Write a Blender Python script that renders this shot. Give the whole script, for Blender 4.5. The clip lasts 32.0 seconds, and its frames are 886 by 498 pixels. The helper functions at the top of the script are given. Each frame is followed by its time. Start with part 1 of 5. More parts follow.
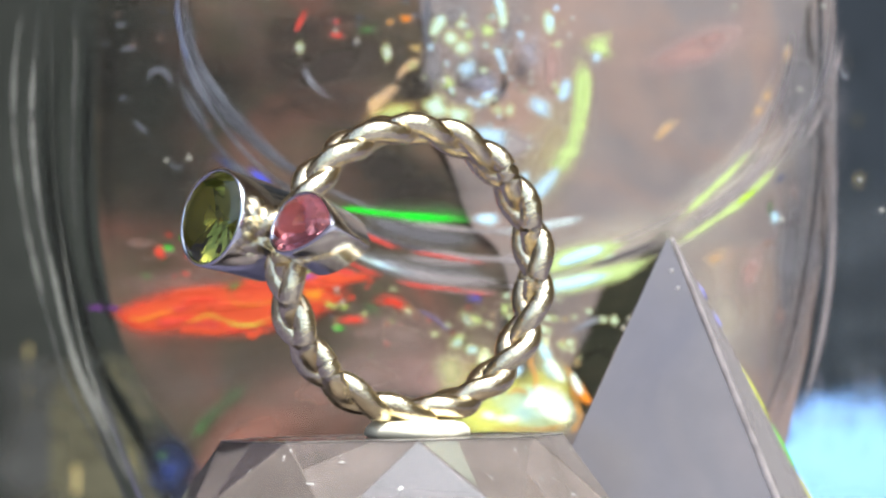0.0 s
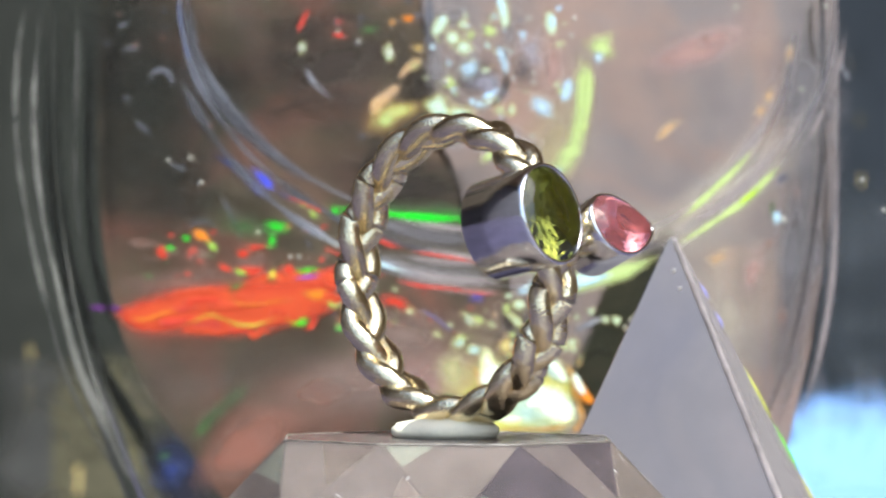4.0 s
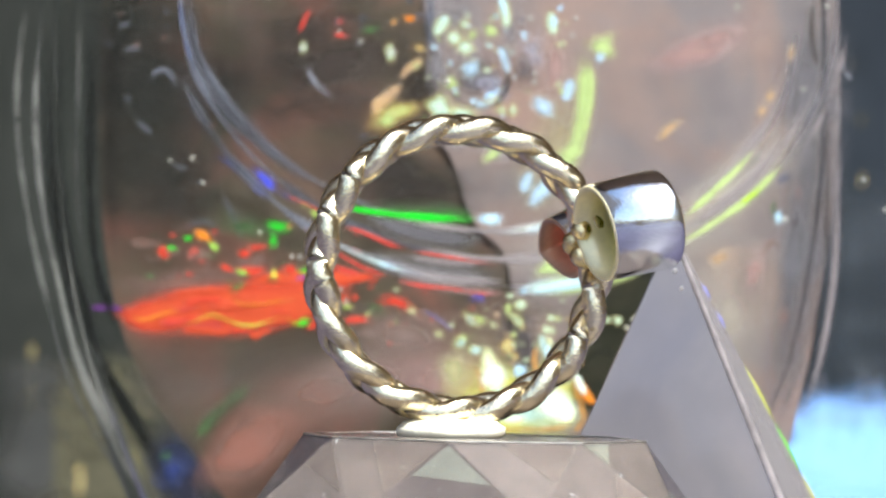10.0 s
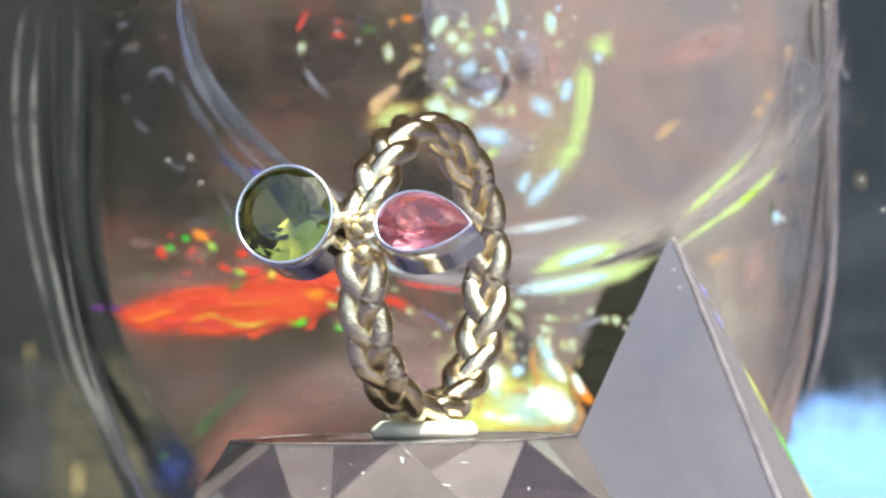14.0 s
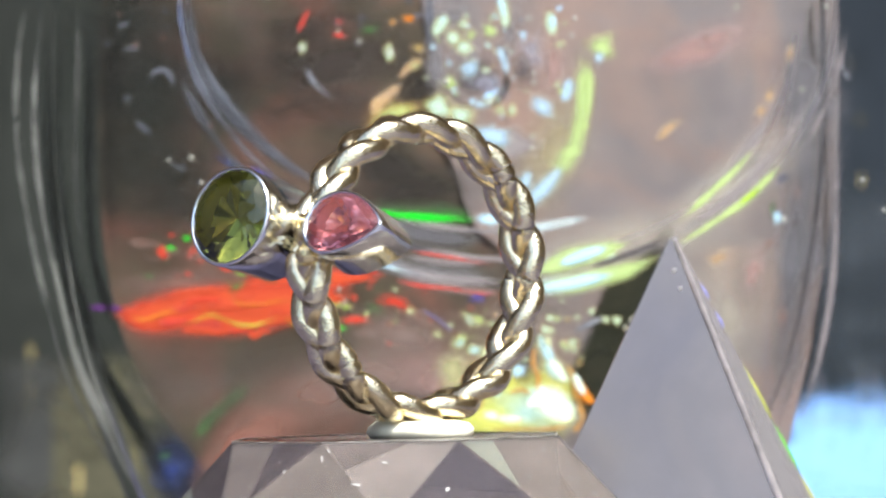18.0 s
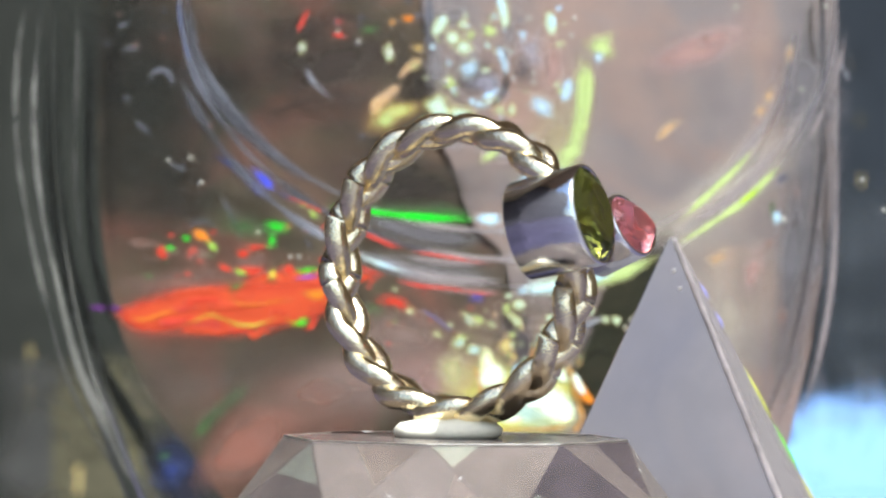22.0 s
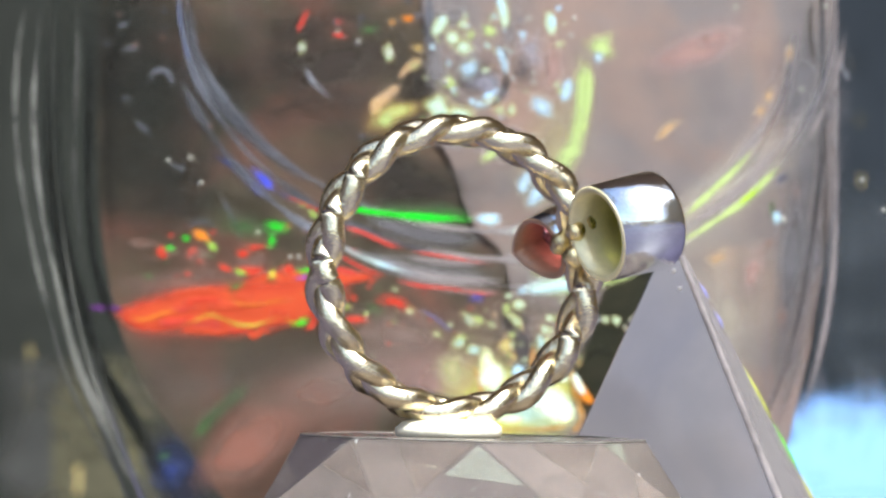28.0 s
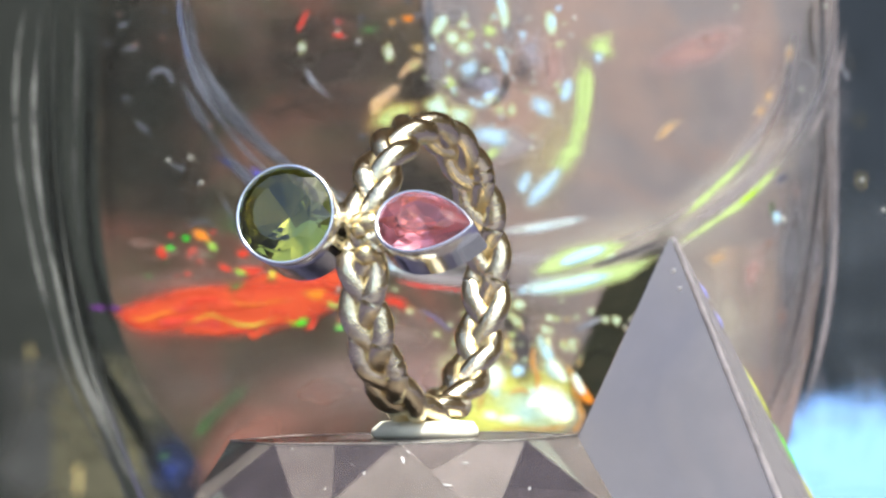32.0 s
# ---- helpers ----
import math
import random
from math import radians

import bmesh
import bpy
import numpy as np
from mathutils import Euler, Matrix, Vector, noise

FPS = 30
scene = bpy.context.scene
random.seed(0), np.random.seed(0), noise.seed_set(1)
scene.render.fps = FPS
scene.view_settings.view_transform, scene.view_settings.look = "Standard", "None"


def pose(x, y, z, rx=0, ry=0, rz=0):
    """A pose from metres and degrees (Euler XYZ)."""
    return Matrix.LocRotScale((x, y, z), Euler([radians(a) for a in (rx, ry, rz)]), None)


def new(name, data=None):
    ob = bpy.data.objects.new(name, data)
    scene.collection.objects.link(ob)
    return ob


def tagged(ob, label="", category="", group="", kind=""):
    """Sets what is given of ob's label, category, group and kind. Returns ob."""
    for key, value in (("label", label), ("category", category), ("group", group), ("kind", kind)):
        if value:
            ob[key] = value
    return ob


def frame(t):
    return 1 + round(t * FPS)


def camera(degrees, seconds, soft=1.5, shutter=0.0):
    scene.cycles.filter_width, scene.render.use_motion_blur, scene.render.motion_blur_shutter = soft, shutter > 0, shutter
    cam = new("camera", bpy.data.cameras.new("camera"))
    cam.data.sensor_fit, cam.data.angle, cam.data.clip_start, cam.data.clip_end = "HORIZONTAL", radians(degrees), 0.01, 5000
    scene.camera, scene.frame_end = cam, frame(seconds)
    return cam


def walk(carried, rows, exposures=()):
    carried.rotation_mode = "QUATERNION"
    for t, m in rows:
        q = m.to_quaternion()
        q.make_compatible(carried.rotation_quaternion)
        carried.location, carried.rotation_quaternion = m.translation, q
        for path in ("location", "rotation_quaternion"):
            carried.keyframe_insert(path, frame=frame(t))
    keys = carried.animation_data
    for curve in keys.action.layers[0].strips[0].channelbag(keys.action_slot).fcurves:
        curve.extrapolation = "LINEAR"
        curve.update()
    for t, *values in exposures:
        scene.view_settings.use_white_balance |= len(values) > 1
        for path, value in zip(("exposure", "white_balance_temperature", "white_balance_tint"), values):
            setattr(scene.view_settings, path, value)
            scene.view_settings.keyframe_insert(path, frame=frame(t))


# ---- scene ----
# ---- the camera: a long macro lens, level with the cut-glass base ----
MM = 0.001
cam = camera(10.99, 32.0, soft=2.2, shutter=0.5)
cam.data.dof.use_dof = True   # a macro lens: sharp on the ring, soft behind
cam.data.dof.focus_distance, cam.data.dof.aperture_fstop = 0.335, 72.0


def eye(yaw):
    """The camera's pose; yaw in hundredths of a degree (the tripod was nudged a few times)."""
    return pose(0.00067, -0.3395, 0.0069, 91.167, 0, yaw * 0.01)


walk(cam, [(t, eye(a)) for t, a in (
    (0.0, -2.4), (0.5, -5.2), (1.0, -0.8), (1.5, 0.6), (3.0, 0.3), (9.0, 0.0), (9.4, 2.0), (10.0, 2.0), (10.6, 0.2),
    (12.0, -0.6), (14.0, -0.4), (14.5, 0.8), (16.5, -5.2), (17.0, -3.2), (17.5, 0.5), (20.0, 0.8), (22.0, 0.2),
    (27.5, 0.0), (32.0, 0.0))], exposures=((0.0, 1.0, 6050, 5), (32.0, 1.0, 6050, 5)))

# ---- daylight ----
SUN_EL, SUN_AZ = 60, 30
world = bpy.data.worlds.new("world")
scene.world = world
world.use_nodes = True
wn = world.node_tree.nodes
sky = wn.new("ShaderNodeTexSky")
sky.sky_type = "NISHITA"
sky.sun_disc = False
sky.air_density, sky.dust_density, sky.ozone_density = 1.0, 3.0, 1.0
sky.sun_elevation = radians(SUN_EL)
sky.sun_rotation = radians(180 - SUN_AZ)
wn["Background"].inputs["Strength"].default_value = 0.15
world.node_tree.links.new(sky.outputs["Color"], wn["Background"].inputs["Color"])
sun_data = bpy.data.lights.new("sun", "SUN")
sun_data.energy, sun_data.angle, sun_data.color = 4.0, radians(0.8), (1.0, 0.98, 0.95)
sun = new("sun", sun_data)
sun.matrix_world = pose(0, 0.5, 0.6, 90 - SUN_EL, 0, SUN_AZ)


# ---- materials ----
def mat(name, color, rough=0.5, metal=0.0, trans=0.0, ior=1.5, vary=0.25, scale=300.0, bump=0.0, second=None, coat=0.0, soft=0.0, glow=0.0, stretch=(1, 1, 1), warp=0.0, spec=0.5):
    """A surface with two scales of variation; scale is per metre. soft: fades out towards a thin film's rim (attribute 'rim')."""
    m = bpy.data.materials.new(name)
    m.use_nodes = True
    n, l = m.node_tree.nodes, m.node_tree.links
    b = n["Principled BSDF"]
    b.inputs["Roughness"].default_value = rough
    b.inputs["Metallic"].default_value = metal
    b.inputs["Transmission Weight"].default_value = trans
    b.inputs["IOR"].default_value = ior
    b.inputs["Coat Weight"].default_value = coat
    b.inputs["Specular IOR Level"].default_value = spec
    co = n.new("ShaderNodeTexCoord")
    mp = n.new("ShaderNodeMapping")
    mp.inputs["Scale"].default_value = stretch
    l.new(co.outputs["Object"], mp.inputs["Vector"])
    big = n.new("ShaderNodeTexNoise")
    big.inputs["Scale"].default_value, big.inputs["Detail"].default_value = scale, 4
    big.inputs["Distortion"].default_value = warp
    l.new(mp.outputs["Vector"], big.inputs["Vector"])
    fine = n.new("ShaderNodeTexNoise")
    fine.inputs["Scale"].default_value, fine.inputs["Detail"].default_value = scale * 7, 3
    l.new(mp.outputs["Vector"], fine.inputs["Vector"])
    mix = n.new("ShaderNodeMix")
    mix.data_type = "RGBA"
    dark = second or [c * (1 - vary) for c in color]
    mix.inputs["A"].default_value = (*dark, 1)
    mix.inputs["B"].default_value = (*color, 1)
    add = n.new("ShaderNodeMath")
    add.operation = "MULTIPLY_ADD"
    l.new(fine.outputs["Fac"], add.inputs[0])
    add.inputs[1].default_value = 0.35
    l.new(big.outputs["Fac"], add.inputs[2])
    ramp = n.new("ShaderNodeMapRange")
    ramp.inputs["From Min"].default_value, ramp.inputs["From Max"].default_value = 0.5, 0.85
    l.new(add.outputs[0], ramp.inputs["Value"])
    l.new(ramp.outputs["Result"], mix.inputs["Factor"])
    l.new(mix.outputs["Result"], b.inputs["Base Color"])
    if glow:
        b.inputs["Emission Strength"].default_value = glow
        l.new(mix.outputs["Result"], b.inputs["Emission Color"])
    if bump:
        bm_ = n.new("ShaderNodeBump")
        bm_.inputs["Strength"].default_value, bm_.inputs["Distance"].default_value = bump, 0.0004
        l.new(add.outputs[0], bm_.inputs["Height"])
        l.new(bm_.outputs["Normal"], b.inputs["Normal"])
    if soft:
        at = n.new("ShaderNodeAttribute")
        at.attribute_name = "rim"
        rag = n.new("ShaderNodeMath")
        rag.operation = "MULTIPLY_ADD"
        l.new(big.outputs["Fac"], rag.inputs[0])
        rag.inputs[1].default_value, rag.inputs[2].default_value = 2.2, -0.1
        wob = n.new("ShaderNodeMath")
        wob.operation = "MULTIPLY"
        l.new(rag.outputs[0], wob.inputs[0])
        l.new(at.outputs["Fac"], wob.inputs[1])
        edge = n.new("ShaderNodeMapRange")
        edge.interpolation_type = "SMOOTHSTEP"
        edge.inputs["From Min"].default_value, edge.inputs["From Max"].default_value = 0.04, 0.04 + soft
        l.new(wob.outputs[0], edge.inputs["Value"])
        l.new(edge.outputs["Result"], b.inputs["Alpha"])
    return m


def tint_by_piece(m, stops):
    """Each separate piece takes a tint of its own."""
    n, l = m.node_tree.nodes, m.node_tree.links
    b = n["Principled BSDF"]
    src = b.inputs["Base Color"].links[0].from_socket
    info = n.new("ShaderNodeObjectInfo")
    ramp = n.new("ShaderNodeValToRGB")
    ramp.color_ramp.interpolation = "CONSTANT"
    while len(ramp.color_ramp.elements) < len(stops):
        ramp.color_ramp.elements.new(0.5)
    for e, (p, c) in zip(ramp.color_ramp.elements, stops):
        e.position, e.color = p, (*c, 1)
    l.new(info.outputs["Random"], ramp.inputs["Fac"])
    mul = n.new("ShaderNodeMix")
    mul.data_type, mul.blend_type = "RGBA", "MULTIPLY"
    mul.inputs["Factor"].default_value = 1.0
    l.new(src, mul.inputs["A"])
    l.new(ramp.outputs["Color"], mul.inputs["B"])
    l.new(mul.outputs["Result"], b.inputs["Base Color"])


def iridesce(m, scale, stops):
    """Soft clouds of other hues through a film."""
    n, l = m.node_tree.nodes, m.node_tree.links
    b = n["Principled BSDF"]
    src = b.inputs["Base Color"].links[0].from_socket
    co = n.new("ShaderNodeTexCoord")
    cloud = n.new("ShaderNodeTexNoise")
    cloud.inputs["Scale"].default_value, cloud.inputs["Detail"].default_value, cloud.inputs["Distortion"].default_value = scale, 5, 1.5
    l.new(co.outputs["Object"], cloud.inputs["Vector"])
    ramp = n.new("ShaderNodeValToRGB")
    while len(ramp.color_ramp.elements) < len(stops):
        ramp.color_ramp.elements.new(0.5)
    for e, (p, c) in zip(ramp.color_ramp.elements, stops):
        e.position, e.color = p, (*c, 1)
    l.new(cloud.outputs["Fac"], ramp.inputs["Fac"])
    mul = n.new("ShaderNodeMix")
    mul.data_type, mul.blend_type = "RGBA", "MULTIPLY"
    mul.inputs["Factor"].default_value = 1.0
    l.new(src, mul.inputs["A"])
    l.new(ramp.outputs["Color"], mul.inputs["B"])
    l.new(mul.outputs["Result"], b.inputs["Base Color"])


SETTING = mat("polished_setting", (0.92, 0.92, 0.93), 0.12, 1.0, vary=0.12, scale=600, bump=0.12)
SILVER = mat("silver", (1.0, 0.86, 0.57), 0.16, 1.0, vary=0.25, scale=700, bump=0.38)
SOLDER = mat("gilt_solder", (1.0, 0.82, 0.44), 0.22, 1.0, vary=0.3, scale=900, bump=0.4)
# lining colours stand in for warm light shining through the stones
GOLD_LIT = mat("gold_lit_inside", (1.0, 0.88, 0.52), 0.3, 0.35, vary=0.2)
COPPER_LIT = mat("copper_lit_inside", (0.66, 0.40, 0.26), 0.35, 0.4, vary=0.25)
PERIDOT = mat("peridot", (0.31, 0.34, 0.06), 0.0, 0, 0.98, 1.66, vary=0.2)
PINK_GEM = mat("pink_gem", (1.000, 0.38, 0.40), 0.0, 0, 0.93, 1.64, vary=0.15)
PUTTY = mat("putty", (0.88, 0.82, 0.63), 0.75, vary=0.12, scale=400, bump=0.3)
CRYSTAL_CORE = mat("cut_glass_core", (0.20, 0.177, 0.168), 0.5, 0, 0.3, 1.12, vary=0.3, scale=90, spec=0.3)
CRYSTAL = mat("cut_glass", (0.52, 0.475, 0.46), 0.25, 0.0, 0.9, 1.13, vary=0.2, scale=150, warp=2.0)
# random tints stand in for what each facet refracts and reflects
tint_by_piece(CRYSTAL, ((0.0, (0.52, 0.50, 0.56)), (0.20, (0.80, 0.77, 0.76)), (0.42, (0.98, 0.95, 0.90)), (0.64, (1.18, 1.15, 1.10)), (0.78, (1.40, 1.62, 1.45)), (0.93, (1.05, 1.10, 1.75))))
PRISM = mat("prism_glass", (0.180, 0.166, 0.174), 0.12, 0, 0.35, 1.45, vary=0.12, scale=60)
PALE_SPOT = mat("pale_spot", (0.58, 0.54, 0.52), 0.5, 0, 0.5, 1.05, vary=0.4, scale=900)
# same glass as PRISM, coloured paler because less sun reaches this face
PRISM_SIDE = mat("prism_side_brightened", (0.34, 0.305, 0.30), 0.2, 0, 0.10, 1.45, vary=0.15, scale=60)
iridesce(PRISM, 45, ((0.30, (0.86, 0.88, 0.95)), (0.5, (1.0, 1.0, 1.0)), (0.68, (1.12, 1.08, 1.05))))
CLEAR = mat("clear_glass", (0.97, 0.98, 0.97), 0.0, 0, 1.0, 1.01, spec=0.2, vary=0.02)
RIM_GLASS = mat("rim_glass", (0.90, 0.90, 0.93), 0.5, 0, 0.98, 1.015, vary=0.35, scale=120)
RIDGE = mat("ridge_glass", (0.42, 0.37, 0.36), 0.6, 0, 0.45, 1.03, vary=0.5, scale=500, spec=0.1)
CHART = mat("chartreuse_gleam", (0.480, 0.496, 0.080), 0.4)
NEON = mat("neon_green_gleam", (0.144, 0.496, 0.040), 0.4)
FRINGE_EDGE = mat("peach_gleam", (0.36, 0.30, 0.20), 0.4)
LILAC = mat("lilac_gleam", (0.252, 0.238, 0.525), 0.4)
EDGE_GLASS = mat("highlight_edge", (0.42, 0.37, 0.32), 0.3, 0, 0.4, 1.4, vary=0.7, scale=700)
NICK = mat("bright_nick", (0.50, 0.48, 0.44), 0.15, 0.2, vary=0.5, scale=3000)
DROP = mat("droplet", (0.45, 0.43, 0.37), 0.1, 0, 0.3, 1.4, vary=0.2)
BUBBLE = mat("bubble_glass", (0.2, 0.19, 0.19), 0.2, 0, 0.8, 1.1, vary=0.1)
TABLE = mat("table_slate", (0.072, 0.064, 0.112), 0.5, vary=0.45, scale=40, bump=0.2)
# OCHRE, SIDE, SHADED and WOOD cover unseen screens that shape the metal's reflections
OCHRE = mat("ochre_plaster", (0.46, 0.31, 0.12), 0.8, vary=0.4, scale=6, bump=0.2)
SIDE = mat("unseen_side_plaster", (0.74, 0.54, 0.30), 0.7, vary=0.4, scale=15, bump=0.2)
SHADED = mat("unseen_dark_wall", (0.14, 0.13, 0.15), 0.7, vary=0.4, scale=15, bump=0.2)
WOOD = mat("unseen_wood", (0.74, 0.56, 0.36), 0.6, vary=0.5, scale=20, stretch=(1, 1, 0.15), bump=0.3)
FILM_DARK = mat("film_umber", (0.110, 0.076, 0.060), 0.45, scale=45, second=(0.064, 0.047, 0.037), warp=1.0, spec=0.1)
FILM_PALE = mat("film_rose_grey", (0.224, 0.178, 0.160), 0.45, scale=45, second=(0.168, 0.140, 0.131), warp=1.0, spec=0.1)
iridesce(FILM_DARK, 70, ((0.30, (0.55, 0.60, 0.50)), (0.45, (0.85, 0.95, 0.80)), (0.55, (1.15, 1.0, 0.9)), (0.70, (1.6, 1.1, 1.0))))
iridesce(FILM_PALE, 60, ((0.30, (0.80, 0.82, 0.88)), (0.45, (0.95, 0.97, 1.0)), (0.58, (1.1, 1.0, 0.95)), (0.72, (1.25, 1.05, 0.95))))
BACK_GREEN = mat("backdrop_green_grey", (0.036, 0.037, 0.030), 0.8, vary=0.4, scale=25, spec=0.1)
BACK_SLATE = mat("backdrop_slate", (0.027, 0.032, 0.038), 0.8, vary=0.35, scale=25, spec=0.1)
SKY_GLOW = mat("backdrop_sky", (0.25, 0.455, 0.80), 0.9, vary=0.06, soft=0.5, glow=0.18)


# many of these colours stand in for gleams, haze and shade
def foil(name, color, second=None, soft=0.8, scale=230, vary=0.3, stretch=(0.45, 1, 1.3)):
    return mat("foil_" + name, color, 0.35, 0.0, vary=vary, scale=scale, second=second, soft=soft, stretch=stretch, warp=1.2, spec=0.08)


def glint_mat(name, stops, soft=1.0, stretch=(0.5, 1, 1.2), scale=260):
    """A painted glint whose colour runs from its rim to its core."""
    m = mat("foil_" + name, stops[-1][1], 0.35, scale=scale, soft=soft, stretch=stretch, warp=1.0, spec=0.08)
    n, l = m.node_tree.nodes, m.node_tree.links
    b = n["Principled BSDF"]
    wob = b.inputs["Alpha"].links[0].from_node.inputs["Value"].links[0].from_socket
    ramp = n.new("ShaderNodeValToRGB")
    while len(ramp.color_ramp.elements) < len(stops):
        ramp.color_ramp.elements.new(0.5)
    for e, (p, c) in zip(ramp.color_ramp.elements, stops):
        e.position, e.color = p, (*c, 1)
    l.new(wob, ramp.inputs["Fac"])
    l.new(ramp.outputs["Color"], b.inputs["Base Color"])
    return m


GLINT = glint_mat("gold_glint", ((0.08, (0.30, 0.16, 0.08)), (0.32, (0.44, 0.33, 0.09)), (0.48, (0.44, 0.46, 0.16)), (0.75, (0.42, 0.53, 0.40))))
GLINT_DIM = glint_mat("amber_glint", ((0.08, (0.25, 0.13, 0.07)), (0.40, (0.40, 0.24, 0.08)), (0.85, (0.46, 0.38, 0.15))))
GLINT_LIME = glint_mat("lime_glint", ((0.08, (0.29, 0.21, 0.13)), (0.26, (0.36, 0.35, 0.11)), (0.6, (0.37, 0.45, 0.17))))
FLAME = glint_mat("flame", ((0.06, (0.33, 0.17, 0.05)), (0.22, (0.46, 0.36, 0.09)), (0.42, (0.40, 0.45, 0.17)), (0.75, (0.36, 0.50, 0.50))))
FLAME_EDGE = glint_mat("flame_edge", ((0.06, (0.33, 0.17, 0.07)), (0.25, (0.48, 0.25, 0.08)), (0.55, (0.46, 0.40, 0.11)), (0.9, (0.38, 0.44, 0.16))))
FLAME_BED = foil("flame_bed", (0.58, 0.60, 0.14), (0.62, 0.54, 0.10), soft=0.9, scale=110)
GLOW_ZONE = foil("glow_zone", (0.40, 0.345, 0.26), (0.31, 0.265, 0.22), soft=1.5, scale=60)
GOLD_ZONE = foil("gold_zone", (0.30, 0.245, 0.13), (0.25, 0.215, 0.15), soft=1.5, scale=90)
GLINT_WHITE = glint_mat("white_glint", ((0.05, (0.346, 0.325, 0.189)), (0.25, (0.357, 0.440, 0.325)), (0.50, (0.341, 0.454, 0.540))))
RED_GLOW = glint_mat("red_glow", ((0.03, (0.243, 0.058, 0.039)), (0.25, (0.438, 0.048, 0.025)), (0.65, (0.485, 0.068, 0.025))), 0.55, (0.22, 1, 1.9), 330)
RED = foil("red", (0.545, 0.052, 0.026), (0.459, 0.043, 0.023))
RED_DEEP = foil("deep_red", (0.486, 0.055, 0.040), soft=0.9)
FLAME_WHITE = foil("flame_white", (0.66, 0.76, 0.70), (0.72, 0.72, 0.36))
ORANGE = foil("orange", (0.646, 0.204, 0.020))
YELLOW = foil("yellow", (0.58, 0.46, 0.04), (0.50, 0.46, 0.06))
LIME = foil("lime", (0.25, 0.46, 0.06), (0.36, 0.42, 0.10))
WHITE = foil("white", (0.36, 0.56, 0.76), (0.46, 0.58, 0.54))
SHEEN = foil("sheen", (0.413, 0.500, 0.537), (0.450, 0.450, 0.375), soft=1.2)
GREEN = foil("green", (0.020, 0.506, 0.013), (0.034, 0.372, 0.020))
BLUE = foil("blue", (0.075, 0.090, 0.562))
VIOLET = foil("violet", (0.106, 0.034, 0.144))
AMBER = foil("amber", (0.446, 0.211, 0.049), (0.324, 0.178, 0.081))
ROSE = foil("rose", (0.211, 0.094, 0.068), (0.150, 0.101, 0.082), soft=1.0, scale=80)
OLIVE = foil("olive", (0.029, 0.026, 0.016), (0.017, 0.017, 0.011), soft=0.3)
MOSS = foil("moss", (0.078, 0.072, 0.048), soft=1.8)
NAVY = foil("navy", (0.024, 0.028, 0.052), (0.026, 0.026, 0.034), soft=0.6, scale=100)
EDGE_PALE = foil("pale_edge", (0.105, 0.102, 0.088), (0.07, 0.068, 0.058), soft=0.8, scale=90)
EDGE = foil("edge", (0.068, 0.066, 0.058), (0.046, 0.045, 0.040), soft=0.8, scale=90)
BLUE_DEEP = foil("deep_blue", (0.035, 0.046, 0.130), (0.028, 0.035, 0.07), soft=1.0)
TAN = foil("tan", (0.104, 0.094, 0.057), soft=0.9)
SPARK = foil("spark", (0.62, 0.48, 0.19), soft=0.5)
DUSK = foil("dusk", (0.069, 0.077, 0.084), soft=1.5, scale=40)
SLATE = foil("slate", (0.120, 0.110, 0.115), soft=1.2, scale=60)
HAZE = foil("haze", (0.070, 0.070, 0.078), (0.046, 0.045, 0.050), soft=1.0, scale=40)
MIST = foil("mist", (0.106, 0.106, 0.123), (0.064, 0.064, 0.076), soft=1.0, scale=40)
MIST_PALE = foil("pale_mist", (0.165, 0.148, 0.15), soft=1.4, scale=40)
BLUSH = foil("blush", (0.27, 0.165, 0.145), (0.24, 0.165, 0.15), soft=1.3, scale=60)
BLUSH_DIM = foil("dim_blush", (0.185, 0.128, 0.108), (0.15, 0.115, 0.10), soft=1.5, scale=60)
PEARL = foil("pearl", (0.235, 0.198, 0.191), (0.198, 0.168, 0.164), soft=1.0, scale=40)
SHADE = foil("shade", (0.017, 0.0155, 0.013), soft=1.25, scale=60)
FRINGE = foil("fringe", (0.434, 0.280, 0.140), (0.350, 0.231, 0.140), soft=0.9)
MAUVE = foil("mauve", (0.062, 0.053, 0.055), (0.096, 0.082, 0.082), soft=0.9)
CLAY = foil("clay", (0.098, 0.074, 0.058), (0.075, 0.06, 0.05), soft=1.6, scale=60)
MIST_BLUE = foil("blue_mist", (0.10, 0.11, 0.17), soft=0.9, scale=60)
LILAC_MIST = foil("lilac_mist", (0.20, 0.18, 0.215), (0.27, 0.26, 0.29), soft=1.2, scale=120)
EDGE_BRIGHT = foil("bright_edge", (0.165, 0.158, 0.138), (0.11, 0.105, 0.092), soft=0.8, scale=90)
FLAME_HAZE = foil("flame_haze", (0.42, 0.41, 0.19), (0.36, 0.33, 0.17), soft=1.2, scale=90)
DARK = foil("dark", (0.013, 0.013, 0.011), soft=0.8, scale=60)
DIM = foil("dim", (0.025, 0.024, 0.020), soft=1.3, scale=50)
BROWN = foil("brown", (0.125, 0.097, 0.077), (0.165, 0.125, 0.097), soft=1.3, scale=120)
ROSE_DIM = foil("dim_rose", (0.088, 0.056, 0.045), (0.06, 0.048, 0.04), soft=1.6, scale=60)
MOSS_GREEN = foil("moss_green", (0.045, 0.115, 0.03), (0.05, 0.07, 0.035), soft=1.3, scale=120)
AMBER_LINE = foil("amber_line", (0.56, 0.26, 0.03), soft=0.7)
LILAC_LINE = foil("lilac_line", (0.13, 0.10, 0.16), soft=0.9)
CHART_SOFT = foil("soft_chartreuse", (0.36, 0.50, 0.06), soft=0.8)
